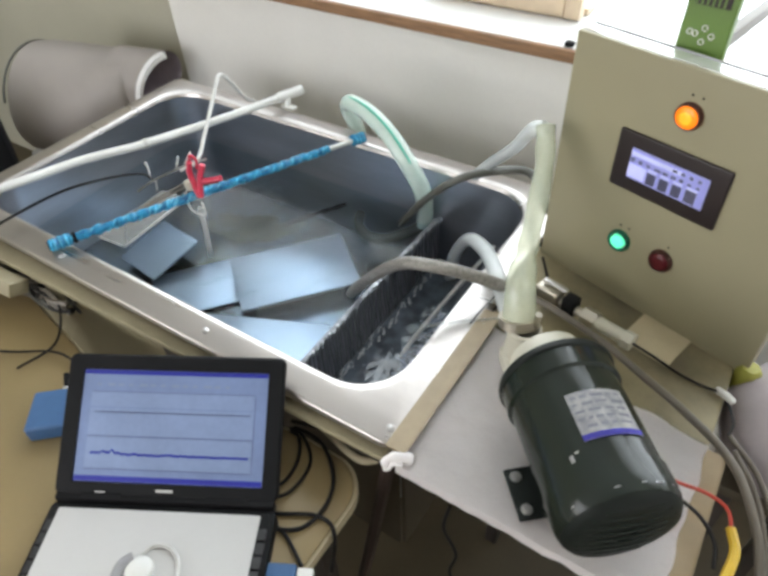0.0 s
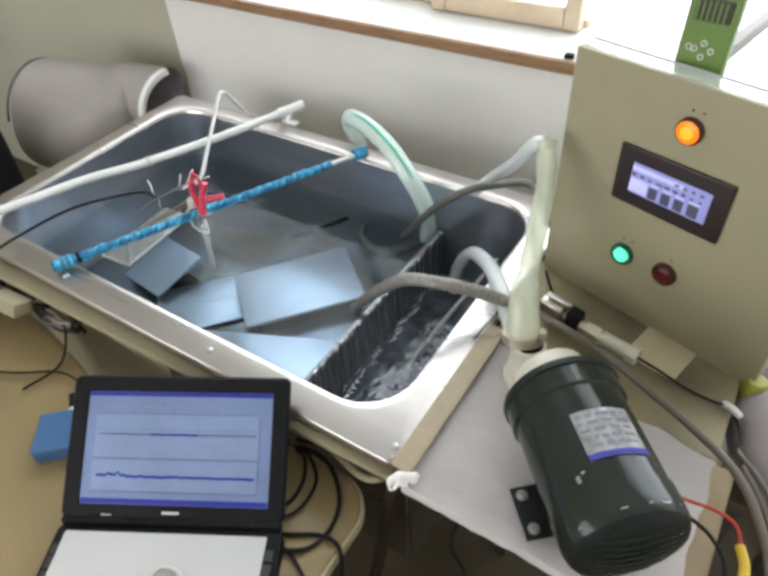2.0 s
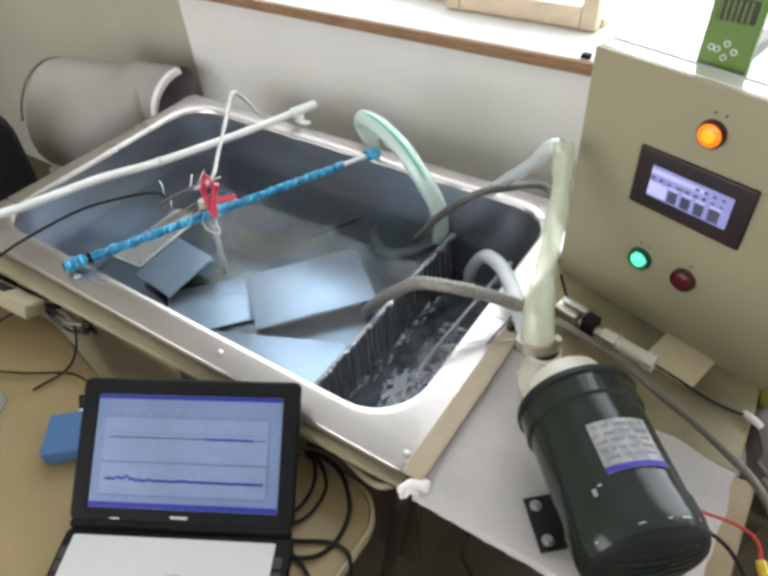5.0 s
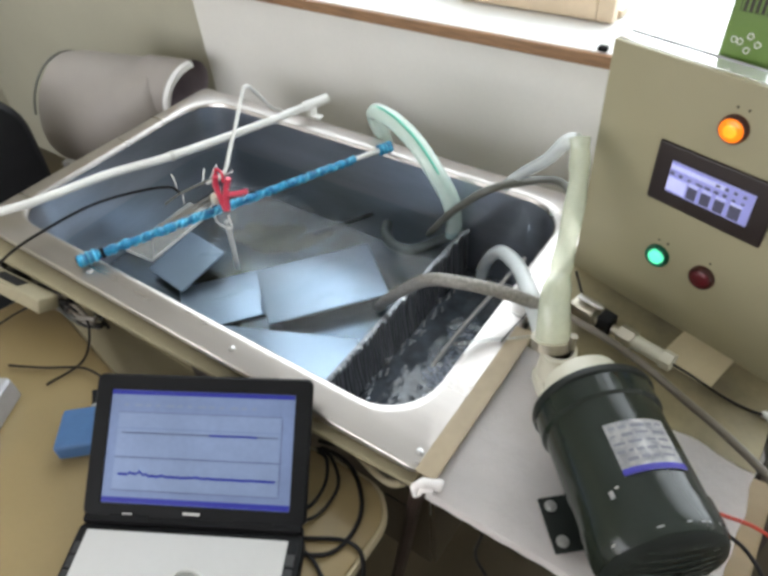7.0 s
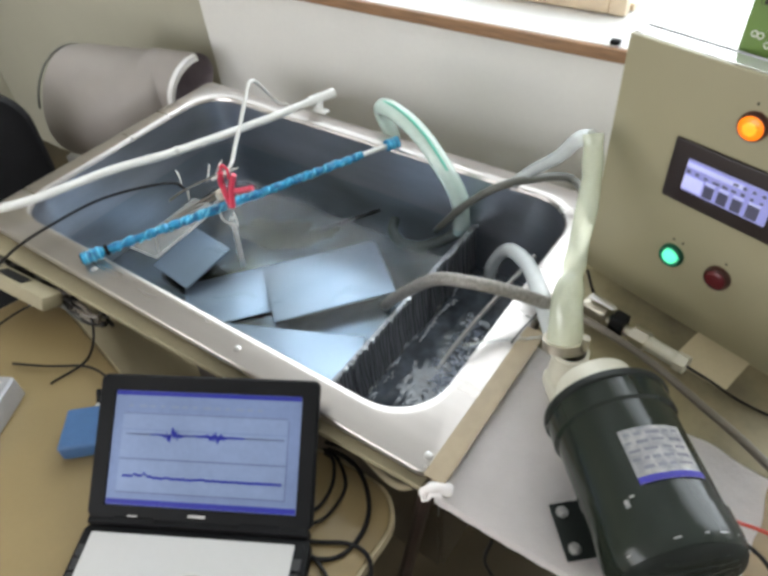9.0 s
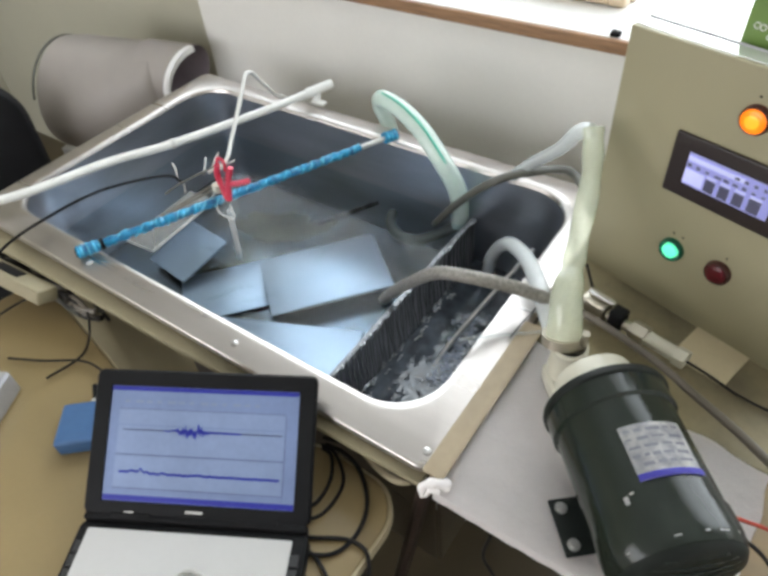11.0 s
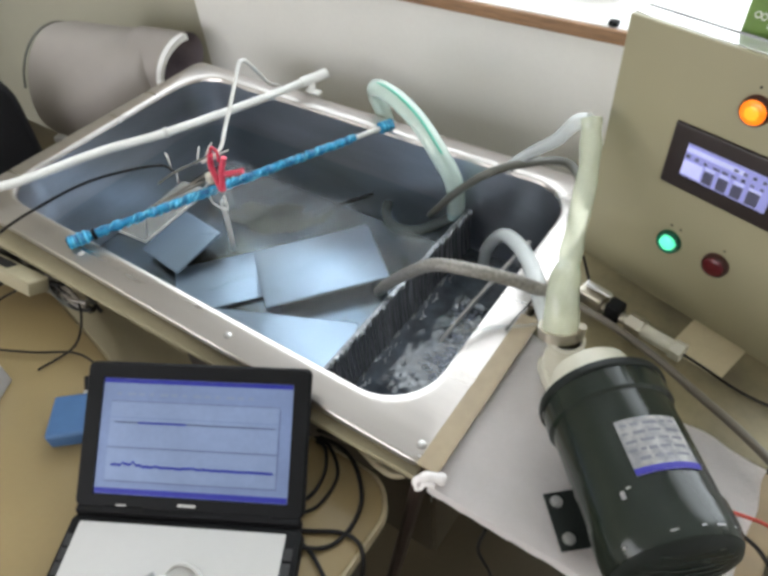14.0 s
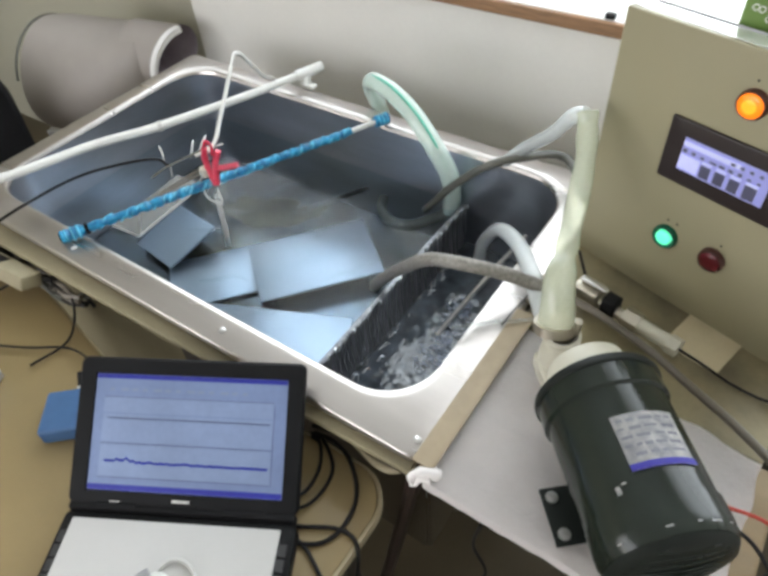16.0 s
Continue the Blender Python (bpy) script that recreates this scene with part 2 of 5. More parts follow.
def part(name, bm, material, parent=None, label="", smooth=True):
    me = bpy.data.meshes.new(name)
    bmesh.ops.recalc_face_normals(bm, faces=bm.faces)
    bm.to_mesh(me)
    bm.free()
    me.materials.append(material)
    if smooth:
        me.shade_smooth()
        me.set_sharp_from_angle(angle=radians(38))
    ob = new(name, me)
    if parent:
        ob.parent = parent
    if label:
        tagged(ob, label)
    return ob


def thing(name, label, category, at=None, group="", kind=""):
    ob = new(name)
    ob.empty_display_size = 0.05
    if at is not None:
        ob.matrix_basis = at
    return tagged(ob, label, category, group, kind)


def bx(x0, x1, y0, y1, z0, z1, bevel=0.0, bm=None, m=None):
    bm = bm or bmesh.new()
    r = bmesh.ops.create_cube(bm, size=1.0)
    vs = r["verts"]
    for v in vs:
        v.co = Vector(((x0 + x1) / 2 + v.co.x * (x1 - x0), (y0 + y1) / 2 + v.co.y * (y1 - y0), (z0 + z1) / 2 + v.co.z * (z1 - z0)))
    if bevel:
        es = list({e for v in vs for e in v.link_edges})
        nv = bmesh.ops.bevel(bm, geom=es, offset=bevel, segments=3, affect="EDGES", profile=0.6)
        vs = list({v for f in nv["faces"] for v in f.verts} | {v for v in vs if v.is_valid})
    if m is not None:
        bmesh.ops.transform(bm, matrix=m, verts=vs)
    return bm


def smooth_path(pts, n=8):
    """Catmull-Rom points through pts."""
    p = [Vector(q) for q in pts]
    p = [2 * p[0] - p[1]] + p + [2 * p[-1] - p[-2]]
    out = []
    for i in range(1, len(p) - 2):
        a, b, c, d = p[i - 1:i + 3]
        for k in range(n):
            t = k / n
            out.append(0.5 * ((2 * b) + (c - a) * t + (2 * a - 5 * b + 4 * c - d) * t * t + (3 * b - a - 3 * c + d) * t ** 3))
    out.append(p[-2])
    return out


def tube(pts, r, seg=10, n=8, bm=None, radii=None, curve=True, flat=1.0, caps=True):
    """A tube along pts; radii: one a point along the path, as a function of 0..1."""
    bm = bm or bmesh.new()
    path = smooth_path(pts, n) if curve else [Vector(q) for q in pts]
    rings = []
    side = None
    for i, q in enumerate(path):
        d = (path[min(i + 1, len(path) - 1)] - path[max(i - 1, 0)]).normalized()
        if side is None:
            side = d.cross(Vector((0, 0, 1)) if abs(d.z) < 0.9 else Vector((1, 0, 0))).normalized()
        side = (side - d * side.dot(d)).normalized()
        up = d.cross(side)
        rr = r * (radii(i / (len(path) - 1)) if radii else 1)
        rings.append([bm.verts.new(q + side * (rr * math.cos(2 * math.pi * k / seg)) + up * (rr * flat * math.sin(2 * math.pi * k / seg))) for k in range(seg)])
    for a, b in zip(rings, rings[1:]):
        for k in range(seg):
            bm.faces.new((a[k], a[(k + 1) % seg], b[(k + 1) % seg], b[k]))
    if caps:
        bm.faces.new(rings[0])
        bm.faces.new(rings[-1])
    return bm


def lathe(profile, seg=40, m=None, bm=None):
    """Turn (radius, height) pairs round z."""
    bm = bm or bmesh.new()
    rings = []
    for r, h in profile:
        if r < 1e-6:
            rings.append([bm.verts.new((0, 0, h))])
        else:
            rings.append([bm.verts.new((r * math.cos(2 * math.pi * k / seg), r * math.sin(2 * math.pi * k / seg), h)) for k in range(seg)])
    for a, b in zip(rings, rings[1:]):
        for k in range(seg):
            j = (k + 1) % seg
            if len(a) == 1 and len(b) > 1:
                bm.faces.new((a[0], b[k], b[j]))
            elif len(b) == 1 and len(a) > 1:
                bm.faces.new((a[k], a[j], b[0]))
            elif len(a) > 1:
                bm.faces.new((a[k], a[j], b[j], b[k]))
    if m is not None:
        bmesh.ops.transform(bm, matrix=m, verts=[v for ring in rings for v in ring])
    return bm


def ring_pts(x0, x1, y0, y1, r, n=8):
    """A rounded rectangle, counter-clockwise."""
    out = []
    for cx, cy, a in ((x1 - r, y0 + r, -90), (x1 - r, y1 - r, 0), (x0 + r, y1 - r, 90), (x0 + r, y0 + r, 180)):
        for k in range(n + 1):
            t = radians(a + 90 * k / n)
            out.append((cx + r * math.cos(t), cy + r * math.sin(t)))
    return out


def loops(levels, bm=None, close=True, cap0=False, cap1=False):
    """Skin between loops of equal length, each a list of points."""
    bm = bm or bmesh.new()
    rs = [[bm.verts.new(p) for p in lv] for lv in levels]
    for a, b in zip(rs, rs[1:]):
        n = len(a)
        for k in range(n if close else n - 1):
            j = (k + 1) % n
            bm.faces.new((a[k], a[j], b[j], b[k]))
    if cap0:
        bm.faces.new(rs[0])
    if cap1:
        bm.faces.new(rs[-1])
    return bm


def slab(x0, x1, y0, y1, z0, z1, r, bevel=0.004, n=8):
    """A flat board with round corners and softened top and bottom edges."""
    lv = []
    for ins, z in ((bevel, z0), (0, z0 + bevel), (0, z1 - bevel), (bevel * 0.3, z1 - bevel * 0.3), (bevel, z1)):
        lv.append([(x, y, z) for x, y in ring_pts(x0 + ins, x1 - ins, y0 + ins, y1 - ins, max(r - ins, 0.001), n)])
    return loops(lv, cap0=True, cap1=True)

# ---------------------------------------------------------------- the room
X0, X1, Y0, YW, ZC = -2.1, 2.6, -2.6, 0.82, 2.6
WX0, WX1, WZ0, WZ1 = -0.85, 2.40, 1.075, 2.45


def structure(name, bm, material, label="", smooth=False):
    ob = part(name, bm, material, None, label, smooth)
    return tagged(ob, kind="structure")


structure("floor", bx(X0 - 0.2, X1 + 0.2, Y0 - 0.2, 1.4, -0.1, 0), M_FLOOR, "dark brown vinyl floor")
structure("ceiling", bx(X0 - 0.2, X1 + 0.2, Y0 - 0.2, 1.4, ZC, ZC + 0.15), M_CEIL, "white painted ceiling")
# window wall in four butting pieces round the opening
structure("wall_north", bx(-0.30, X1, YW, 1.05, 0, WZ0), M_WALL, "pale grey painted wall below the window")
structure("wall_north_recess", bx(X0, -0.303, YW + 0.10, 1.05, 0, WZ0), M_WALL_L, "olive beige painted wall beside the column")
structure("wall_north_lintel", bx(X0, X1, YW, 1.05, WZ1, ZC), M_WALL, "pale grey painted wall above the window")
structure("wall_north_side", bx(X0, WX0, YW + 0.10, 1.05, WZ0 + 0.002, WZ1 - 0.002), M_WALL_L, "olive beige painted wall")
structure("wall_north_pier", bx(WX1, X1, YW, 1.05, WZ0 + 0.002, WZ1 - 0.002), M_WALL, "pale grey painted wall")
structure("wall_west", bx(X0 - 0.15, X0, Y0, 1.05, 0, ZC), M_WALL_L, "olive beige painted wall")
structure("wall_east", bx(X1, X1 + 0.15, Y0, 1.05, 0, ZC), M_WALL, "pale grey painted wall")
# unseen south wall, pieced round an opening assumed for the fill lamp
structure("wall_south_low", bx(X0, X1, Y0 - 0.15, Y0, 0, 1.0), M_WALL, "pale grey painted wall")
structure("wall_south_high", bx(X0, X1, Y0 - 0.15, Y0, 2.4, ZC), M_WALL, "pale grey painted wall")
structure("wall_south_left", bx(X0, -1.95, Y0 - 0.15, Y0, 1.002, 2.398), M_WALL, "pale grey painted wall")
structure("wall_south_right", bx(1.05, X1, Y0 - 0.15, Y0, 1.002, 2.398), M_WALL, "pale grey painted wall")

# window with its sill and two sliding sashes
win = thing("window_1", "sliding window in bronze aluminium frames above a white sill", "window", kind="structure")
part("window_sill", bx(-0.87, 2.40, 0.806, 1.05, 1.078, 1.090, 0.002), M_SILL, win, "white sill board")
part("sill_edge", bx(-0.87, 2.40, 0.793, 0.804, 1.064, 1.090, 0.003), M_BROWN, win, "brown wooden front edge")
part("frame_rail", bx(-0.85, 0.88, 0.975, 1.04, 1.092, 1.108, 0.003), M_ALU, win)
part("frame_head", bx(-0.85, 2.40, 0.93, 1.04, WZ1 - 0.03, WZ1 - 0.002, 0.003), M_ALU, win)


def sash(x0, x1, y, z0=1.094, z1=2.42):
    s = part("sash", bx(x0, x0 + 0.035, y, y + 0.03, z0, z1, 0.003), M_ALU, win)
    part("sash_stile", bx(x1 - 0.035, x1, y, y + 0.03, z0, z1, 0.003), M_ALU, s)
    part("sash_rail", bx(x0 + 0.036, x1 - 0.036, y + 0.002, y + 0.028, z0, z0 + 0.045, 0.003), M_ALU, s)
    part("sash_top_rail", bx(x0 + 0.036, x1 - 0.036, y + 0.002, y + 0.028, z1 - 0.04, z1, 0.003), M_ALU, s)
    g = part("pane", bx(x0 + 0.03, x1 - 0.03, y + 0.012, y + 0.016, z0 + 0.04, z1 - 0.035), M_GLASS, s)
    g.visible_shadow = False


sash(-0.84, 0.535, 0.975)
sash(0.515, 0.875, 0.935)
latch = part("latch", bx(0.893, 0.912, 0.805, 0.820, 1.091, 1.100, 0.003), M_BLACK, win, "small black stopper")

# outside: pale ground and sky haze far behind the panes
M_HAZE = mat("bright_haze", (0.93, 0.97, 1.0), 1.0, vary=0.03, scale=0.3, glow=2.2)
structure("backdrop", bx(-9, 10, 6.0, 6.1, -3, 9), M_HAZE, "bright hazy sky behind the window")
structure("ground", bx(-60, 60, 3, 120, -3.2, -3.0), M_FLOOR, "open ground outside")

# ---------------------------------------------------------------- tank
TX0, TX1, TY0, TY1, TZ = -0.015, 0.970, 0.0, 0.555, 0.900
RC = 0.085
WATER = 0.772
BASE = 0.655


def make_tank():
    t = thing("cleaning_tank", "stainless steel cleaning tank with grey liner, filled with water", "tank", pose(0, 0, 0))
    # flange: outer fold, flat top, rounded lip turning down into the liner
    o, i = (-0.062, 1.022, -0.056, 0.600), (TX0, TX1, TY0, TY1)
    lv = []
    for d, z in ((0.004, 0.886), (0.0, 0.888), (0.0, 0.896), (0.002, 0.8990), (0.005, 0.900)):
        lv.append([(x, y, z) for x, y in ring_pts(o[0] + d, o[1] - d, o[2] + d, o[3] - d, 0.02)])
    for d, z in ((-0.012, 0.900), (-0.005, 0.9005), (-0.001, 0.898), (0.001, 0.892)):
        lv.append([(x, y, z) for x, y in ring_pts(i[0] + d, i[1] - d, i[2] + d, i[3] - d, RC)])
    part("rim", loops(lv), M_RIM, t, "pale satin flange round the basin")
    lv = []
    for d, z in ((0.0015, 0.891), (0.003, 0.80), (0.006, 0.60), (0.006, 0.52)):
        lv.append([(x, y, z) for x, y in ring_pts(i[0] + d, i[1] - d, i[2] + d, i[3] - d, RC)])
    part("liner", loops(lv, cap1=True), M_LINER, t, "dark grey steel basin wall")
    # bottom of the main bath and the partition with its overflow edge
    part("bath_floor", slab(TX0 + 0.008, 0.752, TY0 + 0.008, TY1 - 0.008, 0.60, BASE, 0.07), M_BOTTOM, t, "stained steel bottom")
    part("weir_plate", bx(0.753, 0.759, TY0 + 0.004, TY1 - 0.004, 0.53, 0.776, 0.0015), M_WEIR, t, "dark wet overflow plate")
    part("weir_lip", bx(0.7515, 0.7605, TY0 + 0.01, TY1 - 0.01, 0.7765, 0.780, 0.001), M_WEIR, t, "wet overflow lip")
    # outside body
    part("outer_lip", bx(-0.066, 1.02, -0.0620, -0.0300, 0.8575, 0.8615), M_DARK, t, "thin dark folded edge")
    part("front_panel", bx(-0.05, 0.535, -0.0295, -0.022, 0.30, 0.866, 0.002), M_CABINET, t, "tan cabinet panel")
    # added sheet hiding the liner, coloured as the dark open space behind
    part("under_tank_fill", bx(0.536, 1.0, -0.006, -0.002, 0.50, 0.866, 0.001), M_DARK_BROWN, t, "dark floor-brown sheet added across the open space under the tank")
    part("rear_panel", bx(-0.05, 1.0, 0.575, 0.583, 0.30, 0.866, 0.002), M_CABINET, t)
    part("side_panel", bx(-0.058, -0.050, -0.02, 0.58, 0.30, 0.866, 0.002), M_CABINET, t)
    # this side closed in the same brown, where it is open and dark
    part("side_panel", bx(1.0, 1.008, -0.001, 0.574, 0.50, 0.866, 0.002), M_DARK_BROWN, t)
    part("bottom_panel", bx(-0.05, 0.535, -0.02, 0.574, 0.30, 0.31), M_CABINET, t)
    rail = bx(-0.064, 1.015, -0.0640, -0.0300, 0.8660, 0.8760, 0.0015)
    for v in rail.verts:
        if v.co.x < 0.4 and v.co.y < -0.05:
            v.co.y -= 0.026
    part("lower_rail", rail, M_CABINET, t, "tan folded rail below the flange")
    part("strut", tube([(1.018, -0.050, 0.866), (0.948, -0.050, 0.43), (0.868, -0.050, 0.0)], 0.011, 8, 3), M_STRUT, t, "dark reddish steel strut")
    for x in (-0.045, 0.955):
        for y in ((-0.045, 0.55) if x < 0 else (0.55,)):
            part("leg", bx(x, x + 0.04, y, y + 0.012, 0.0, 0.86, 0.003), M_DARK, t)
    part("bracket", bx(0.54, 0.64, -0.045, -0.031, 0.72, 0.86, 0.003), M_DARK, t, "dark steel bracket under the flange")
    for x in (0.661, 1.007, 0.30):
        part("screw", lathe([(0.0, 0.0045), (0.003, 0.0042), (0.0055, 0.0025), (0.006, 0.0)], 14, pose(x, -0.031, TZ)), M_STEEL, t, "round-head steel screw")
    return t


make_tank()


def plate(name, cx, cy, w, d, rz, z, label, tilt=(0, 0), thick=0.038):
    t = thing(name, label, "plate", pose(cx, cy, z, tilt[0], tilt[1], rz), "steel plates in the bath")
    part("face", slab(-w / 2, w / 2, -d / 2, d / 2, -0.004, 0.0, 0.003, 0.001, 3), M_PLATE, t)
    part("edge_frame", slab(-w / 2 + 0.002, w / 2 - 0.002, -d / 2 + 0.002, d / 2 - 0.002, -0.0075, -0.0042, 0.003, 0.001, 3), M_WEIR, t, "dark folded edge")
    part("foot_block", slab(-w / 2 + 0.03, w / 2 - 0.03, -d / 2 + 0.03, d / 2 - 0.03, -thick, -0.0077, 0.003, 0.0005, 3), M_WEIR, t, "dark block below")


plate("steel_plate", 0.520, 0.322, 0.262, 0.178, 51, 0.6935, "bright square-cornered steel plate lying in the water")
plate("steel_plate", 0.585, 0.098, 0.300, 0.150, 23.5, 0.6955, "bright steel plate beside the overflow")
plate("steel_plate", 0.196, 0.219, 0.140, 0.134, -8, 0.6920, "blue-grey steel plate near the tank's end", (12, -3), thick=0.030)
# no plate lies here: the bottom's bluish reflection built as a flat sheet
plate("steel_plate", 0.352, 0.196, 0.215, 0.150, 50, 0.6640, "flat bluish plate standing in for a reflection on the bath's bottom", thick=0.008)


def sludge(cx, cy, rx, ry, rz, seed, label):
    """A low irregular patch of sediment on the bath's bottom."""
    bm = bmesh.new()
    rings = []
    for q in range(7):
        u = 1 - q / 6
        ring = []
        for k in range(36):
            a = 2 * math.pi * k / 36
            w = u * (1 + 0.45 * noise.noise(Vector((math.cos(a) * 1.6, math.sin(a) * 1.6, seed))) + 0.15 * noise.noise(Vector((math.cos(a) * 5, math.sin(a) * 5, seed))))
            h = 0.0025 * (1 - u * u) * (1 + 0.6 * noise.noise(Vector((u * 4, a, seed + 5))))
            ring.append((rx * w * math.cos(a), ry * w * math.sin(a), h))
        rings.append(ring)
    bm = loops(rings[:-1], cap1=True)
    ob = part("sludge_patch", bm, M_SLUDGE)
    ob.matrix_basis = pose(cx, cy, BASE + 0.0004, 0, 0, rz)
    tagged(ob, label, "sediment", "sediment in the bath")


sludge(0.275, 0.415, 0.105, 0.055, 25, 1.3, "brownish olive sediment on the bath's bottom")
sludge(0.365, 0.445, 0.060, 0.030, 60, 4.1, "greenish sediment patch beside the grey plate")


def wave_sheet(x0, x1, y0, y1, z, nx, ny, amp, seed):
    bm = bmesh.new()
    g = []
    for j in range(ny + 1):
        row = []
        for i in range(nx + 1):
            x, y = x0 + (x1 - x0) * i / nx, y0 + (y1 - y0) * j / ny
            h = amp * (noise.noise(Vector((x * 22, y * 22, seed))) + 0.5 * noise.noise(Vector((x * 60, y * 60, seed + 3))))
            row.append(bm.verts.new((x, y, z + h)))
        g.append(row)
    for j in range(ny):
        for i in range(nx):
            bm.faces.new((g[j][i], g[j][i + 1], g[j + 1][i + 1], g[j + 1][i]))
    return bm


water = part("water", wave_sheet(TX0 - 0.002, 0.752, TY0 - 0.008, TY1 + 0.008, WATER, 110, 80, 0.0007, 1.0), M_WATER)
tagged(water, "clear rippling water filling the steel bath", "water")
spill = part("overflow_water", wave_sheet(0.760, TX1 - 0.0075, TY0 - 0.004, TY1 + 0.004, 0.664, 70, 180, 0.0020, 5.0), M_CHURN)
tagged(spill, "dark churning water in the overflow chamber", "water")

# ---------------------------------------------------------------- control box
BOX = pose(1.164, 0.390, 0.0, 0, 0, -17)


def disc(r, d, x, z, y=0.0, prof=None):
    """A round thing on the front of the box, facing -y."""
    prof = prof or [(0, d), (r * 0.75, d), (r * 0.93, d * 0.85), (r, d * 0.5), (r, 0)]
    return lathe(prof, 32, pose(x, y, z, 90, 0, 0))


def make_box():
    t = thing("control_box", "beige enamelled control cabinet with a touch screen and pilot lamps", "control box", BOX)
    part("housing", bx(-0.136, 0.234, 0.004, 0.030, 0.870, 1.2785, 0.002), M_BOX, t)
    # top of the beige housing drawn pale, glare painted in
    part("glare_top", bx(-0.137, 0.235, 0.0035, 0.0305, 1.2790, 1.2805, 0.0005), M_BOXTOP, t, "cabinet top with the window's glare put into its colour")
    part("rear_lip", bx(-0.137, 0.235, 0.0310, 0.0320, 1.2700, 1.2820, 0.0005), M_GREYDEV, t, "thin grey rear lip")
    part("hinge_pin", bx(-0.1395, -0.137, 0.006, 0.016, 1.135, 1.160, 0.001), M_PVC, t)
    part("door", bx(-0.138, 0.236, -0.004, 0.003, 0.868, 1.280, 0.002), M_BOX, t, "flat beige front door")
    s = part("touch_screen", bx(-0.040, 0.1215, -0.0085, -0.0045, 1.0855, 1.175, 0.003), M_BEZEL, t, "dark brown touch screen bezel")
    part("display", bx(-0.0155, 0.098, -0.0096, -0.0088, 1.1075, 1.154), M_HMI, s, "lit pale blue display")
    part("display_bar", bx(-0.0150, 0.060, -0.0104, -0.0099, 1.1430, 1.1500), M_HMI_L, s)
    for k, (x, w, h) in enumerate(((0.0145, 0.013, 0.017), (0.0335, 0.013, 0.017), (0.0525, 0.013, 0.017), (0.0720, 0.015, 0.019))):
        part("display_tile", bx(x, x + w, -0.0104, -0.0099, 1.1100, 1.1100 + h), M_HMI_D, s)
        part("display_tile", bx(x, x + w, -0.0104, -0.0099, 1.1290, 1.1325), M_HMI_L, s)
    rnd = random.Random(8)
    for k in range(9):
        x, w = -0.0135 + k * 0.0122, rnd.uniform(0.004, 0.009)
        part("display_mark", bx(x, x + w, -0.0106, -0.0101, 1.1348, 1.1348 + rnd.uniform(0.002, 0.0045)), M_HMI_D, s)
        if k > 4:
            part("display_mark", bx(x, x + w, -0.0106, -0.0101, 1.1445, 1.1480), M_HMI_D, s)
    part("display_mark", bx(-0.0150, 0.012, -0.0104, -0.0099, 1.1105, 1.1310), M_HMI_L, s)
    for name, x, z, lens, lab in (("lamp_amber", 0.044, 1.222, M_AMBER, "lit amber pilot lamp"), ("lamp_green", -0.001, 0.997, M_GREENL, "lit green pilot lamp"), ("push_button", 0.069, 1.0, M_RED, "dark red push button")):
        ring = part(name.split("_")[0] + "_ring", disc(0.0165, 0.010, x, z, -0.0045, [(0.0125, 0.004), (0.0145, 0.0075), (0.0160, 0.0080), (0.0176, 0.006), (0.0182, 0.0)]), M_GREENR if "green" in name else M_COLLAR, t, "dark lamp collar")
        r = {"lamp_amber": 0.0150, "lamp_green": 0.0112, "push_button": 0.0140}[name]
        part("lens", disc(r, 0.009, x, z, -0.0047, [(0, 0.0105), (r * 0.5, 0.0102), (r * 0.85, 0.0092), (r, 0.0075), (r, 0.0)]), lens, ring, lab)
        if "amber" in name:
            part("lens_centre", disc(0.006, 0.001, x, z, -0.0150, [(0, 0.0012), (0.006, 0.0008), (0.0085, 0.0)]), M_AMBER_C, ring)
        for dx in ((-0.004, 0.010) if name != "push_button" else (0.004,)):
            part("mark", disc(0.0016, 0.0006, x + dx, z + 0.0265, -0.0045), M_BLACK, t)
    # stand carrying the cabinet
    for x in (-0.10, 0.19):
        part("post", bx(x, x + 0.025, 0.034, 0.056, 0.0, 1.20, 0.003), M_DARK, t)
    part("cross_bar", bx(-0.074, 0.189, 0.036, 0.054, 0.60, 0.63, 0.003), M_DARK, t)
    return t


make_box()


def make_green_device():
    t = thing("green_panel", "green enamelled control panel with white round keys and dark vents", "panel", pose(1.186, 0.4395, 1.315, -3, 0, -9))
    part("case", bx(-0.030, 0.030, -0.008, 0.008, -0.070, 0.096, 0.003), M_GREENDEV, t)
    part("vent_panel", bx(-0.021, 0.022, -0.0105, -0.0083, 0.017, 0.042, 0.001), M_DARK, t, "dark slotted grille")
    for k in range(6):
        part("vent_slat", bx(-0.0195 + k * 0.0066, -0.017 + k * 0.0066, -0.0116, -0.0107, 0.018, 0.041), M_GREENDEV, t)
    for x, z in ((0, -0.0085), (-0.010, -0.0165), (0.010, -0.0165), (0, -0.025), (-0.017, -0.0155)):
        part("key_ring", lathe([(0.0027, 0.0), (0.0027, 0.001), (0.0038, 0.001), (0.0038, 0.0)], 16, pose(x, -0.0083, z, 90, 0, 0)), M_PVC, t)
    part("bracket", bx(-0.008, 0.008, 0.0085, 0.375, -0.06, -0.04, 0.002), M_GPIPE, t, "bracket to the wall")


make_green_device()

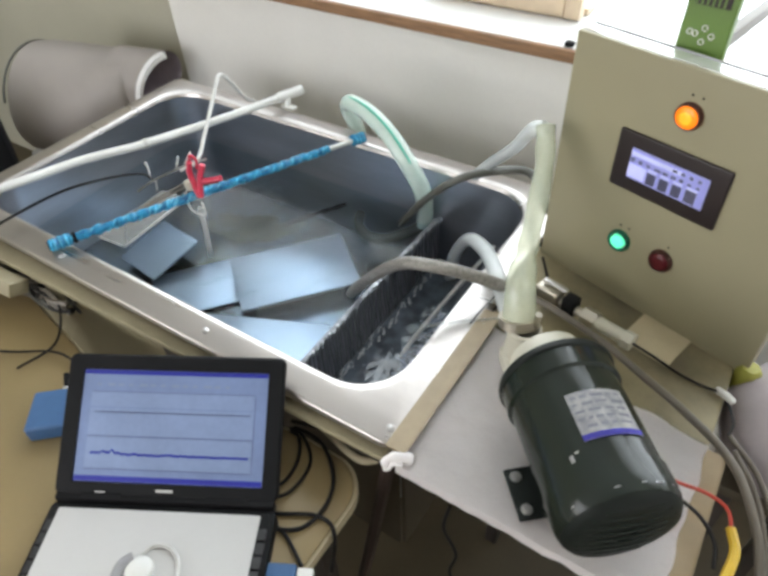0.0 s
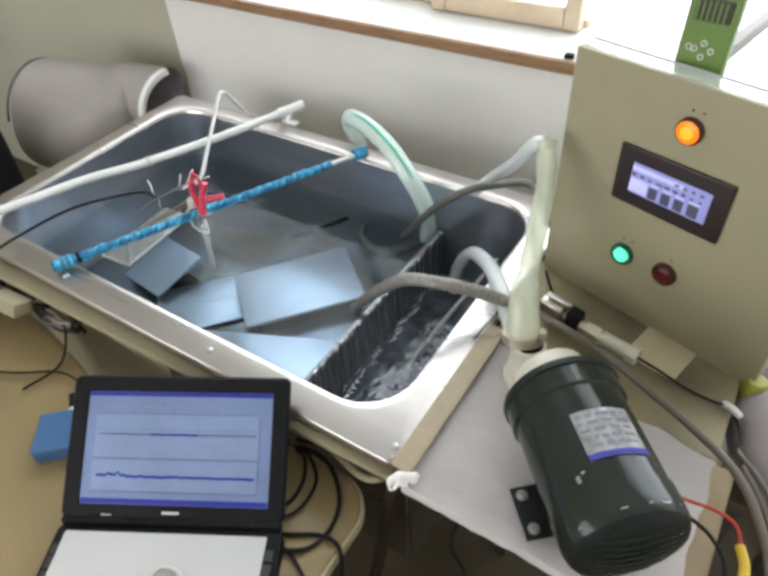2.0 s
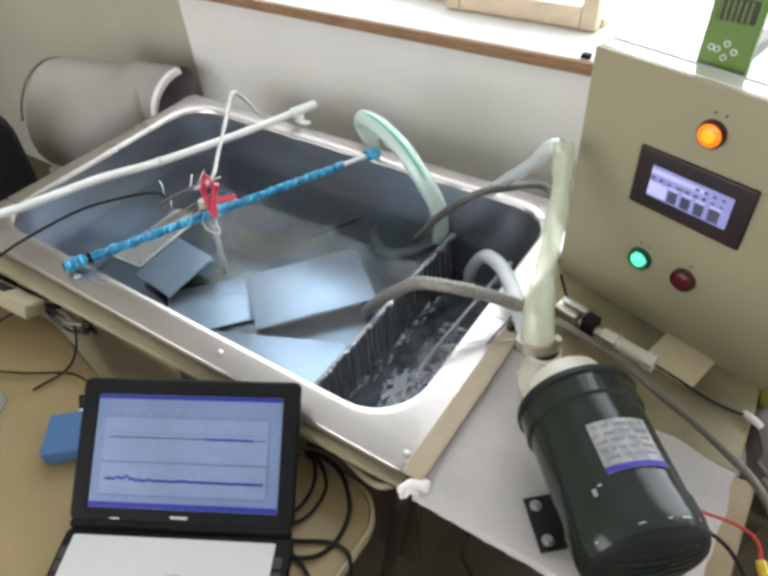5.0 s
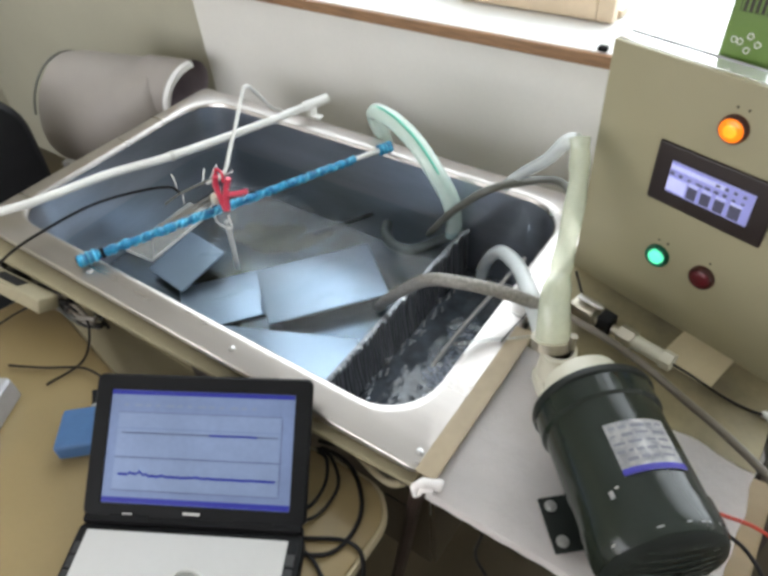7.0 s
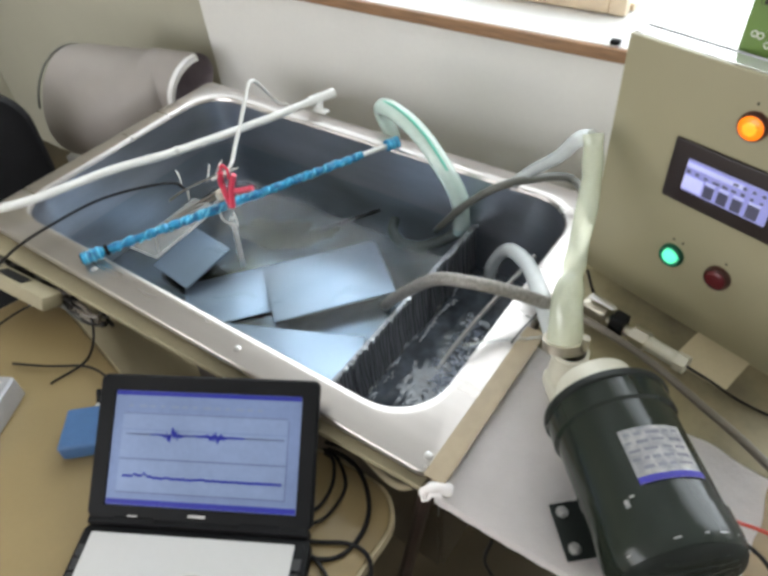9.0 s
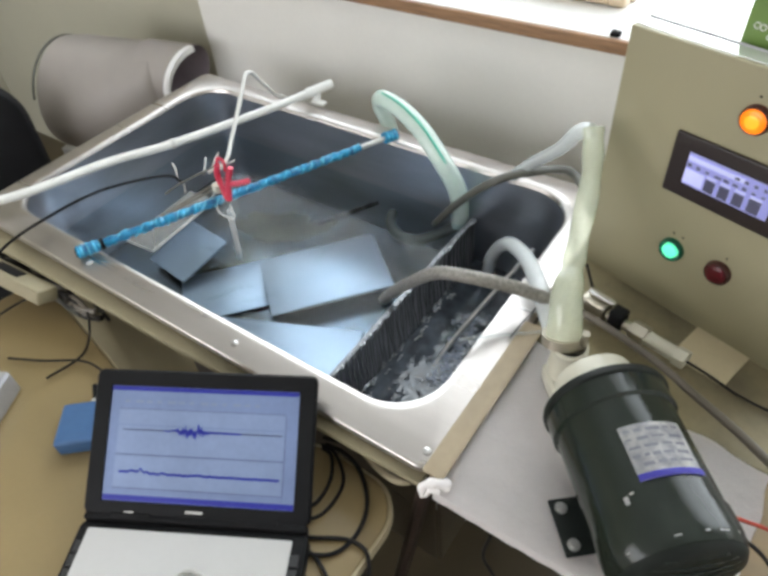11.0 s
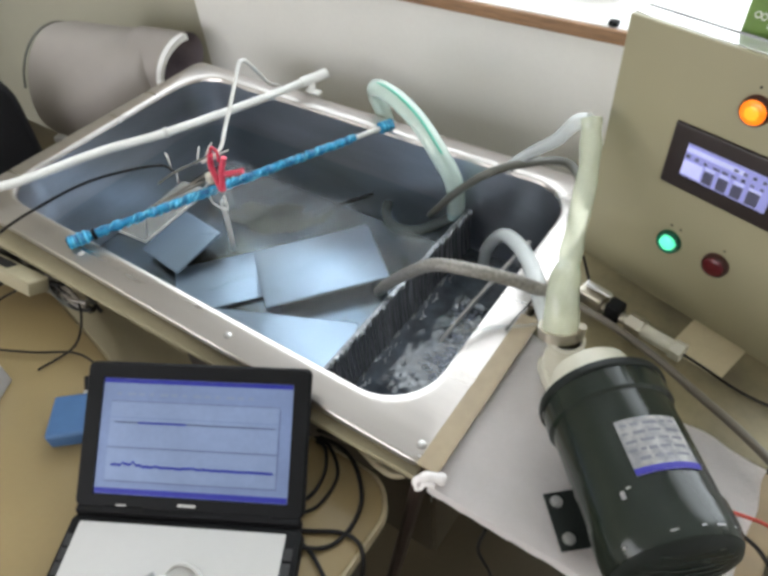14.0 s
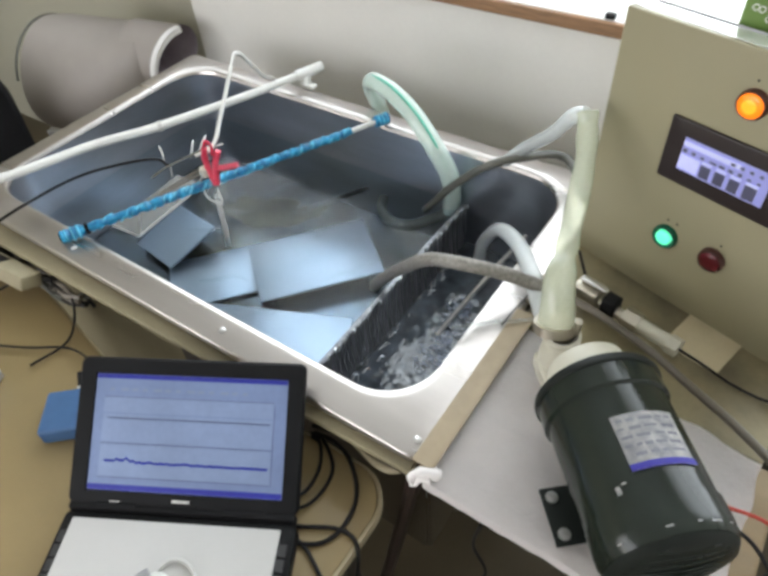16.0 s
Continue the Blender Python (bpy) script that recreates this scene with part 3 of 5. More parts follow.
# ---------------------------------------------------------------- platform with the pump
def make_platform():
    t = thing("pump_stand", "plywood stand beside the tank carrying the pump", "stand")
    part("top_board", slab(1.024, 1.397, -0.060, 0.165, 0.872, 0.890, 0.006), M_BOARD, t)
    for x in (1.05, 1.335):
        for y in (0.31, 0.52):
            part("leg", bx(x, x + 0.028, y, y + 0.028, 0.0, 0.8695, 0.002), M_DARK, t)
        part("bearer", bx(x, x + 0.028, -0.02, 0.300, 0.847, 0.8715, 0.002), M_DARK, t)
    part("rear_shelf", slab(1.026, 1.374, 0.168, 0.560, 0.870, 0.8885, 0.006), M_SHELF, t)


make_platform()


def cloth():
    """A white cloth over the stand, hanging a little over the near edge."""
    bm = bmesh.new()
    nx, ny = 46, 44
    g = []
    for j in range(ny + 1):
        row = []
        for i in range(nx + 1):
            u, v = i / nx, j / ny
            x = 1.041 + 0.331 * u + 0.006 * noise.noise(Vector((v * 6, 2, 0)))
            y = -0.0735 + (0.287 - 0.050 * u) * v + 0.006 * noise.noise(Vector((u * 7, 9, 0)))
            z = 0.8925 + 0.0018 * (1 + noise.noise(Vector((x * 18, y * 18, 1)))) + 0.001 * noise.noise(Vector((x * 60, y * 60, 4)))
            if j < 3:
                y = (-0.0735, -0.0730, -0.0705)[j] + 0.002 * noise.noise(Vector((u * 9, 3, 0)))
                z = (0.880 + 0.005 * noise.noise(Vector((u * 14, 0, 7))), 0.886, 0.8915)[j]
            row.append(bm.verts.new((x, y, z)))
        g.append(row)
    for j in range(ny):
        for i in range(nx):
            bm.faces.new((g[j][i], g[j][i + 1], g[j + 1][i + 1], g[j + 1][i]))
    bmesh.ops.solidify(bm, geom=bm.faces[:], thickness=0.0012)
    ob = part("cloth", bm, M_CLOTH)
    return tagged(ob, "white cloth spread under the pump motor", "cloth")


cloth()
tape = part("tape_strip", bx(1.016, 1.046, -0.058, 0.235, 0.9015, 0.9040, 0.001), M_TAPE)
tagged(tape, "tan tape strip along the tank's flange", "tape")
knot = thing("cloth_knot", "knotted white corner of the cloth hooked over the edge", "cloth", pose(1.036, -0.0655, 0.897))
part("twist", tube([(0.018, 0.010, -0.002), (0.008, 0.004, 0.004), (-0.004, -0.004, 0.004), (-0.010, -0.008, -0.006), (-0.008, -0.010, -0.018)], 0.0062, 10, 6, radii=lambda u: 1.25 - 0.5 * u + 0.15 * math.sin(u * 19)), M_CLOTH, knot)
part("fold", tube([(0.012, -0.002, -0.002), (0.002, -0.008, 0.000), (-0.002, -0.012, -0.010)], 0.0042, 8, 6, radii=lambda u: 1.2 - 0.6 * u), M_CLOTH, knot)

MOTOR = pose(1.1768, 0.0942, 0.9830, 0, 0, -48)


def make_motor():
    t = thing("pump_motor", "dark green electric pump motor with a silver rating plate", "motor", MOTOR)
    ax = pose(0, 0, 0, 0, 90, 0)
    R = 0.0695
    part("body", lathe([(0, 0.004), (R * 0.90, 0.004), (R * 1.02, 0.008), (R * 1.03, 0.034), (R * 0.975, 0.037), (R * 0.97, 0.165), (R * 0.965, 0.17)], 56, ax), M_MOTOR, t)
    part("fan_cover", lathe([(R * 1.0, 0.156), (R * 1.0, 0.178), (R * 0.985, 0.188), (R * 0.945, 0.195)], 56, ax), M_MOTOR, t, "dark green fan cover")
    part("fan_grille", lathe([(R * 0.944, 0.1955), (R * 0.88, 0.2015), (R * 0.70, 0.2055), (R * 0.30, 0.2075), (0.012, 0.208), (0.011, 0.204), (0, 0.204)], 56, ax), M_MOTOR_D, t, "matt dark vented end")
    for k in range(9):
        y = -0.048 + k * 0.012
        h = math.sqrt(max(0.0, 0.058 ** 2 - y ** 2)) * 0.92
        part("vent_louvre", tube([(0.2090 - 2.1 * (y * y + q * q), q, y) for q in (-h, -h / 2, 0, h / 2, h)], 0.0016, 6, 4), M_MOTOR, t)
    part("end_ring", lathe([(R * 1.035, -0.002), (R * 1.06, 0.002), (R * 1.06, 0.007), (R * 1.03, 0.009)], 56, ax), M_MOTOR_D, t)
    # feet
    for s in (-1, 1):
        f = part("foot", bx(0.070, 0.138, s * 0.053 - 0.028, s * 0.053 + 0.028, -0.0815, -0.0775, 0.001), M_MOTOR_D, t, "black mounting foot")
        for x in (0.082, 0.126):
            part("bolt", lathe([(0, 0.004), (0.0045, 0.0038), (0.0055, 0.0005), (0.0075, 0.0005), (0.0075, -0.001)], 12, pose(x, s * 0.069, -0.0772)), M_STEEL, f)
        part("foot_web", bx(0.073, 0.135, s * 0.040 - 0.004, s * 0.040 + 0.004, -0.077, -0.052, 0.001), M_MOTOR_D, f)
    # rating plate wrapped on the barrel
    def wrap(x0, x1, a0, a1, r, n=14):
        bm = bmesh.new()
        rows = [[bm.verts.new((x, -q * math.sin(radians(a0 + (a1 - a0) * k / n)), q * math.cos(radians(a0 + (a1 - a0) * k / n)))) for k in range(n + 1)] for x, q in ((x0, r), (x1, r))]
        for k in range(n):
            bm.faces.new((rows[0][k], rows[0][k + 1], rows[1][k + 1], rows[1][k]))
        bmesh.ops.solidify(bm, geom=bm.faces[:], thickness=0.0006)
        return bm
    p = part("rating_plate", wrap(0.072, 0.132, -36, 22, R * 0.97 + 0.0012), M_LABEL, t, "silver rating plate with grey print")
    part("blue_band", wrap(0.1250, 0.132, -36, 22, R * 0.97 + 0.0022), M_LABEL_B, p, "blue printed band")
    rnd = random.Random(4)
    for k in range(5):
        a = -30
        while a < 16:
            w = rnd.uniform(4, 13)
            part("print_bar", wrap(0.078 + k * 0.0092, 0.0802 + k * 0.0092 + rnd.uniform(0, 0.002), a, min(a + w, 20), R * 0.97 + 0.0022, 4), M_LABEL_T, p)
            a += w + rnd.uniform(2, 5)
    part("chip", wrap(0.140, 0.148, 36, 40, R * 0.97 + 0.001, 3), M_LABEL, t, "chipped paint spot")
    for a, w in ((-58, 5), (-44, 3), (-30, 9), (-12, 4), (10, 6), (52, 4)):
        part("scratch", wrap(0.1865, 0.1880, a, a + w, R * 0.992, 4), M_LABEL, t, "worn paint on the edge")
    part("chip", wrap(0.138, 0.140, 30, 34, R * 0.97 + 0.001, 3), M_LABEL, t, "chipped paint spot")
    # pump head
    h = part("pump_head", lathe([(0, -0.042), (0.036, -0.042), (0.046, -0.038), (0.050, -0.024), (0.052, -0.014), (0.053, -0.004), (0.053, 0.003), (0, 0.003)], 40, ax), M_CREAM, t, "cream plastic pump head")
    part("outlet_neck", lathe([(0.024, -0.055), (0.027, -0.04), (0.024, 0.0), (0.021, 0.018), (0.024, 0.022), (0.024, 0.030), (0.020, 0.032), (0.016, 0.0)], 28, pose(-0.094, -0.008, -0.034)), M_CREAM, h)
    part("pump_base", bx(-0.110, -0.01, -0.035, 0.035, -0.0815, -0.052, 0.006), M_CREAM, h)


make_motor()


def hose(name, label, pts, r, material, parent=None, seg=12, n=10, radii=None, flat=1.0):
    ob = part(name, tube(pts, r, seg, n, radii=radii, flat=flat), material, parent)
    if parent is None:
        tagged(ob, label, name.split("_")[-1])
    elif label:
        tagged(ob, label)
    return ob


# big clear hose that rises from the pump and drops flat to the tank
ch = thing("clear_hose", "clear yellowish pump hose rising from the pump to the tank", "hose")
part("riser", tube([(1.0955, 0.168, 0.975), (1.090, 0.176, 1.005), (1.082, 0.192, 1.030), (1.074, 0.222, 1.045), (1.066, 0.252, 1.062), (1.045, 0.330, 1.105), (1.030, 0.366, 1.135), (1.020, 0.382, 1.154)], 0.0245, 18, 10, radii=lambda u: 1.0 - 0.18 * (u / 0.3) if u < 0.3 else max(0.58, 0.82 - 1.7 * (u - 0.3)) + 0.04 * math.sin(u * 40)), M_HOSE, ch)
part("drop", tube([(1.019, 0.382, 1.150), (1.000, 0.385, 1.140), (0.962, 0.423, 1.08), (0.886, 0.508, 0.98), (0.845, 0.535, 0.925)], 0.0135, 14, 10, flat=0.8), M_HOSE_W, ch, "milky flat hose end")
part("clamp", tube([(1.0965, 0.166, 0.972), (1.0935, 0.170, 0.985)], 0.0282, 20, 2), M_BRASS, ch, "steel hose clamp")
part("clamp_screw", tube([(1.122, 0.165, 0.985), (1.124, 0.160, 1.012)], 0.005, 8, 2), M_BRASS, ch)

hose("braided_hose", "grey braided hose arching over the overflow into the bath", [(1.075, 0.285, 0.925), (1.035, 0.266, 0.933), (0.992, 0.237, 0.960), (0.940, 0.208, 0.978), (0.876, 0.210, 0.955), (0.811, 0.231, 0.885), (0.750, 0.255, 0.808), (0.722, 0.264, 0.766)], 0.0105, M_BRAID)
hose("dark_hose", "dark grey hose from the stand into the tank", [(1.02, 0.47, 0.945), (0.942, 0.566, 0.945), (0.880, 0.502, 0.962), (0.826, 0.470, 0.940), (0.754, 0.482, 0.860), (0.715, 0.500, 0.805), (0.68, 0.515, 0.755)], 0.0078, M_DHOSE)
hose("white_hose", "milky white hose curving out of the overflow chamber", [(0.815, 0.505, 0.66), (0.832, 0.490, 0.75), (0.893, 0.422, 0.862), (0.953, 0.362, 0.905), (1.004, 0.298, 0.924), (1.036, 0.256, 0.920), (1.062, 0.228, 0.908), (1.080, 0.212, 0.898)], 0.0135, M_HOSE_W)
hose("heater_rod", "thin grey rod lying in the overflow chamber", [(0.915, 0.500, 0.80), (0.88, 0.42, 0.74), (0.845, 0.302, 0.675), (0.842, 0.203, 0.650)], 0.0045, M_STEEL)
gh = thing("striped_hose", "pale clear hose with green stripes hooked over the rim", "hose")
GP = [(0.500, 0.645, 0.80), (0.497, 0.628, 0.88), (0.490, 0.604, 0.950), (0.520, 0.578, 0.980), (0.588, 0.546, 0.988), (0.655, 0.520, 0.970), (0.708, 0.503, 0.930), (0.738, 0.510, 0.870), (0.735, 0.530, 0.800), (0.728, 0.540, 0.755)]
part("sleeve", tube(GP, 0.0185, 14, 10, flat=0.8), M_HOSE_P, gh)
part("stripe", tube([(x + 0.004, y - 0.006, z + 0.0145) for x, y, z in GP[1:8]], 0.0030, 6, 10), M_HOSE_G, gh, "green stripe")

part("sunken_end", tube([(0.728, 0.540, 0.757), (0.70, 0.525, 0.735), (0.66, 0.485, 0.725), (0.615, 0.475, 0.725), (0.575, 0.50, 0.725), (0.56, 0.53, 0.73)], 0.0125, 12, 8), M_DHOSE, gh, "dark sunken hose end")
ROD = [(0.445, 0.400, 0.742), (0.474, 0.447, 0.744), (0.500, 0.487, 0.746), (0.524, 0.524, 0.748)]
hose("sunken_rod", "dark rod lying under water", ROD, 0.0052, M_CABLE, radii=lambda u: 0.75 + 0.35 * abs(math.sin(u * 13)))

hose("clear_tube", "thin clear tube lying flat across the tank's flange", [(0.950, 0.150, 0.903), (0.973, 0.168, 0.9055), (1.000, 0.190, 0.9060), (1.025, 0.206, 0.9075), (1.046, 0.222, 0.9085), (1.075, 0.235, 0.915)], 0.0030, M_ACRYL, flat=0.7)
hose("thin_wire", "thin dark wire across the tank's flange", [(1.012, 0.190, 0.9060), (1.016, 0.218, 0.9120), (1.018, 0.246, 0.9080), (1.022, 0.275, 0.915)], 0.0013, M_CABLE)
# pvc pipe across the tank
pv = thing("pvc_pipe", "white plastic pipe lying across the tank's corner", "pipe")
part("pipe", tube([(-0.060, -0.135, 0.930), (0.040, 0.010, 0.928), (0.10, 0.172, 0.926), (0.166, 0.290, 0.925), (0.245, 0.470, 0.926), (0.296, 0.606, 0.928)], 0.0088, 16, 8), M_PVC, pv)
part("end_fitting", tube([(0.290, 0.592, 0.928), (0.303, 0.625, 0.928), (0.315, 0.655, 0.929)], 0.0118, 16, 3), M_PVC, pv)
part("elbow", tube([(0.300, 0.615, 0.928), (0.303, 0.612, 0.915), (0.304, 0.606, 0.902)], 0.0095, 12, 4), M_PVC, pv)
part("foot_clip", bx(0.292, 0.330, 0.598, 0.616, 0.9015, 0.9075, 0.002), M_PVC, pv)
part("tie", tube([(0.166, 0.290, 0.9250), (0.170, 0.297, 0.9250)], 0.0112, 14, 2), M_GREYW, pv, "wire tie")

# blue-taped rod across the middle, with its clip and probe
BL, BR = Vector((0.278, -0.034, 0.915)), Vector((0.560, 0.563, 0.916))


def make_rod():
    t = thing("taped_rod", "rod wrapped in blue tape spanning the tank", "rod")
    d = BR - BL
    part("rod", tube([BL + d * 0.03, BL + d * 0.97], 0.0052, 12, 2, curve=False), M_PVC, t, "white rod core")
    rnd = random.Random(2)
    n = 150
    part("tape_wrap", tube([BL + d * (0.05 + 0.82 * k / n) for k in range(n + 1)], 0.0078, 12, curve=False, radii=lambda u: 1 + 0.16 * rnd.uniform(-1, 1) + 0.12 * math.sin(u * 150)), M_BLUE, t, "crinkled blue tape")
    # spiral ridges, their lighter blue painting the light on the crinkles
    side = d.cross(Vector((0, 0, 1))).normalized()
    up = side.cross(d.normalized())
    for q in range(92):
        c, w0, tw = 0.06 + 0.80 * q / 92 + rnd.uniform(-0.006, 0.006), rnd.uniform(0, 6.28), rnd.uniform(0.9, 2.4)
        pts = [BL + d * (c + 0.014 * k / 8) + (side * math.cos(w0 + tw * k / 8) + up * math.sin(w0 + tw * k / 8)) * 0.0082 for k in range(9)]
        part("tape_fold", tube(pts, rnd.uniform(0.0008, 0.0021), 5, curve=False, radii=lambda u: 0.4 + math.sin(u * 3.0)), M_BLUE_LIT, t)
    for a, b, name in ((0.0, 0.055, "end_wrap"), (0.955, 1.0, "end_wrap")):
        w = part(name, tube([BL + d * a, BL + d * (a + 0.3 * (b - a)), BL + d * (a + 0.7 * (b - a)), BL + d * b], 0.0115, 14, 4, radii=lambda u: 1 + 0.10 * math.sin(u * 26)), M_BLUE, t)
        for k in range(3):
            part("fold", tube([BL + d * (a + (b - a) * (0.2 + 0.3 * k)), BL + d * (a + (b - a) * (0.27 + 0.3 * k))], 0.0128, 14, 2), M_BLUE_LIT, w)
    part("end_cap", tube([BL - d * 0.004, BL + d * 0.004], 0.0085, 12, 2), M_BLACK, t)
    part("band", tube([BL + d * 0.062, BL + d * 0.072], 0.0105, 12, 2), M_BLACK, t, "black tape band")


make_rod()


def make_clip():
    t = thing("probe_clip", "red plastic clip holding a sensor probe on the rod", "clip", pose(0.410, 0.216, 0.937) @ Matrix.Scale(1.25, 4))
    part("jaw", tube([(-0.004, 0.0, 0.045), (-0.010, 0.0, 0.025), (-0.004, -0.002, 0.004), (0.004, -0.004, -0.012)], 0.0045, 8, 6), M_RED_C, t)
    part("jaw", tube([(0.012, 0.010, 0.040), (0.006, 0.004, 0.020), (0.006, 0.0, 0.004), (0.006, -0.004, -0.012)], 0.0045, 8, 6), M_RED_C, t)
    part("lever", tube([(0.004, 0.002, 0.012), (0.020, 0.012, 0.014), (0.034, 0.020, 0.018)], 0.0045, 8, 6), M_RED_C, t)
    part("tie", tube([(-0.004, 0.0, 0.046), (-0.002, 0.003, 0.056), (0.006, 0.005, 0.050), (0.006, 0.003, 0.035)], 0.0022, 6, 6), M_RED_C, t)
    part("holder", bx(-0.017, 0.013, -0.010, 0.006, -0.040, -0.012, 0.003), M_ACRYL, t, "clear plastic holder")
    part("holder_rim", tube([(-0.018, -0.011, -0.012), (-0.018, -0.011, -0.040), (0.014, -0.011, -0.040), (0.014, -0.011, -0.014)], 0.0016, 6, 4), M_PVC, t)
    part("nut", lathe([(0, 0.010), (0.007, 0.008), (0.008, 0.0), (0.005, -0.006), (0, -0.008)], 10, pose(-0.014, -0.004, 0.002)), M_CREAM, t)
    part("probe", tube([(-0.004, -0.004, -0.036), (-0.012, 0.000, -0.09), (-0.022, 0.003, -0.150)], 0.0042, 10, 4), M_GREYW, t, "thin metal probe reaching into the water")


make_clip()
wa = thing("sensor_lead", "grey sensor lead looping up from the clip", "cable")
part("loop", tube([(0.345, 0.235, 0.945), (0.372, 0.262, 0.965), (0.352, 0.305, 0.985), (0.325, 0.365, 1.020), (0.305, 0.412, 1.052), (0.303, 0.425, 1.056), (0.300, 0.440, 1.046), (0.262, 0.500, 0.985), (0.222, 0.560, 0.925), (0.200, 0.614, 0.880), (0.200, 0.614, 0.80)], 0.0040, 8, 10), M_GREYW, wa)
part("lead", tube([(0.372, 0.262, 0.965), (0.340, 0.235, 0.948), (0.295, 0.200, 0.925), (0.262, 0.180, 0.900)], 0.0026, 8, 8), M_DHOSE, wa)
for k, (a, b) in enumerate((((0.345, 0.24, 0.945), (0.325, 0.285, 0.955)), ((0.335, 0.23, 0.94), (0.30, 0.27, 0.945)), ((0.375, 0.225, 0.955), (0.40, 0.262, 0.975)), ((0.255, 0.222, 0.905), (0.225, 0.240, 0.925)), ((0.262, 0.225, 0.90), (0.275, 0.215, 0.885)))):
    m = (Vector(a) + Vector(b)) / 2 + Vector((0.004, 0.0, 0.008))
    part("wire_end", tube([a, m, b], 0.0014, 6, 5), M_GREYW, wa)
for pts in ([(0.392, 0.232, 0.940), (0.366, 0.222, 0.930), (0.350, 0.186, 0.923), (0.340, 0.140, 0.920), (0.336, 0.100, 0.922)], [(0.395, 0.226, 0.936), (0.372, 0.216, 0.926), (0.358, 0.180, 0.922), (0.348, 0.130, 0.924)]):
    part("lead", tube(pts, 0.0019, 6, 8), M_GPIPE, wa, "brownish thin lead")
hose("sensor_cable", "thin black cable running over the rim to the probe", [(0.06, -0.26, 0.805), (0.10, -0.17, 0.86), (0.135, -0.085, 0.912), (0.152, 0.006, 0.925), (0.175, 0.091, 0.930), (0.215, 0.165, 0.927), (0.245, 0.212, 0.918), (0.258, 0.225, 0.900)], 0.0028, M_CABLE)

ac = thing("acrylic_tray", "clear acrylic tray hung beneath the rod", "tray", pose(0.264, 0.172, 0.842, 0, 0, 94))
part("sheet", bx(-0.090, 0.090, -0.035, 0.035, -0.002, 0.001, 0.001), M_ACRYL_D, ac)
part("edge_strip", bx(-0.090, 0.090, -0.0375, -0.0355, -0.003, 0.002), M_GREYW, ac)
part("edge_strip", bx(-0.092, -0.0905, -0.036, 0.036, -0.003, 0.002), M_GREYW, ac)
part("hanger", tube([(0.075, -0.030, 0.0), (0.078, -0.060, 0.035), (0.080, -0.090, 0.068)], 0.0015, 6, 4), M_GREYW, ac)
part("hanger", tube([(-0.080, -0.030, 0.0), (-0.081, -0.045, 0.035), (-0.082, -0.058, 0.068)], 0.0015, 6, 4), M_GREYW, ac)

# valves and pipes between the pump and the cabinet
vv = thing("valve_line", "nickel solenoid valve and fittings on a grey pipe", "valve", pose(1.128, 0.290, 0.918, 0, 0, -13))
part("pipe", tube([(-0.06, 0.0, 0.0), (0.0, 0.0, 0.002), (0.10, -0.002, 0.002)], 0.008, 12, 4), M_BRASS, vv)
part("valve_body", bx(-0.052, -0.012, -0.014, 0.016, -0.016, 0.022, 0.004), M_BRASS, vv)
part("coil", bx(-0.006, 0.016, -0.012, 0.012, -0.010, 0.022, 0.004), M_BLACK, vv, "black valve coil")
part("handle", bx(-0.046, -0.004, -0.004, 0.004, 0.026, 0.031, 0.002), M_STEEL, vv)
part("hex_nut", lathe([(0.0, -0.012), (0.015, -0.012), (0.015, 0.012), (0, 0.012)], 6, pose(0.04, 0, 0.002, 0, 90, 0)), M_BRASS, vv)
part("sleeve", lathe([(0.0, -0.026), (0.009, -0.026), (0.011, -0.02), (0.0105, 0.0), (0.011, 0.02), (0.009, 0.026), (0, 0.026)], 16, pose(0.072, 0, 0.002, 0, 90, 0)), M_CREAM, vv, "cream union sleeve")
part("hex_nut", lathe([(0.0, -0.008), (0.014, -0.008), (0.014, 0.008), (0, 0.008)], 6, pose(0.104, 0, 0.002, 0, 90, 0)), M_CREAM, vv)
card = part("card_sheet", slab(-0.040, 0.040, -0.040, 0.040, 0.0, 0.0015, 0.002, 0.0004, 2), M_TEDGE)
card.matrix_basis = pose(1.262, 0.322, 0.8890, 0, 0, -14)
tagged(card, "pale beige card lying on the shelf below the cabinet", "card")
hose("grey_pipe", "grey plastic pipe running past the motor", [(1.070, 0.275, 0.925), (1.12, 0.268, 0.922), (1.200, 0.243, 0.921), (1.265, 0.213, 0.920), (1.332, 0.182, 0.918), (1.394, 0.143, 0.915), (1.432, 0.100, 0.900), (1.462, 0.045, 0.870), (1.490, -0.03, 0.80), (1.50, -0.08, 0.70)], 0.0056, M_GPIPE)
hose("valve_wire", "thin dark wire from the valve along the cabinet", [(1.236, 0.266, 0.918), (1.27, 0.268, 0.906), (1.31, 0.264, 0.896), (1.345, 0.262, 0.893), (1.366, 0.262, 0.896)], 0.0020, M_CABLE)
kn = thing("wire_knot", "white plastic wire joint with a black lead hanging down", "connector")
part("joint", tube([(1.362, 0.266, 0.892), (1.372, 0.256, 0.899), (1.384, 0.254, 0.893)], 0.0052, 8, 4), M_PVC, kn)
part("lead", tube([(1.376, 0.254, 0.892), (1.386, 0.240, 0.888), (1.392, 0.215, 0.893), (1.390, 0.195, 0.894)], 0.0022, 6, 5), M_CABLE, kn)
hose("panel_lead", "black lead hanging below the cabinet", [(1.045, 0.40, 0.90), (1.075, 0.36, 0.888), (1.10, 0.34, 0.875), (1.13, 0.30, 0.895)], 0.0022, M_CABLE)
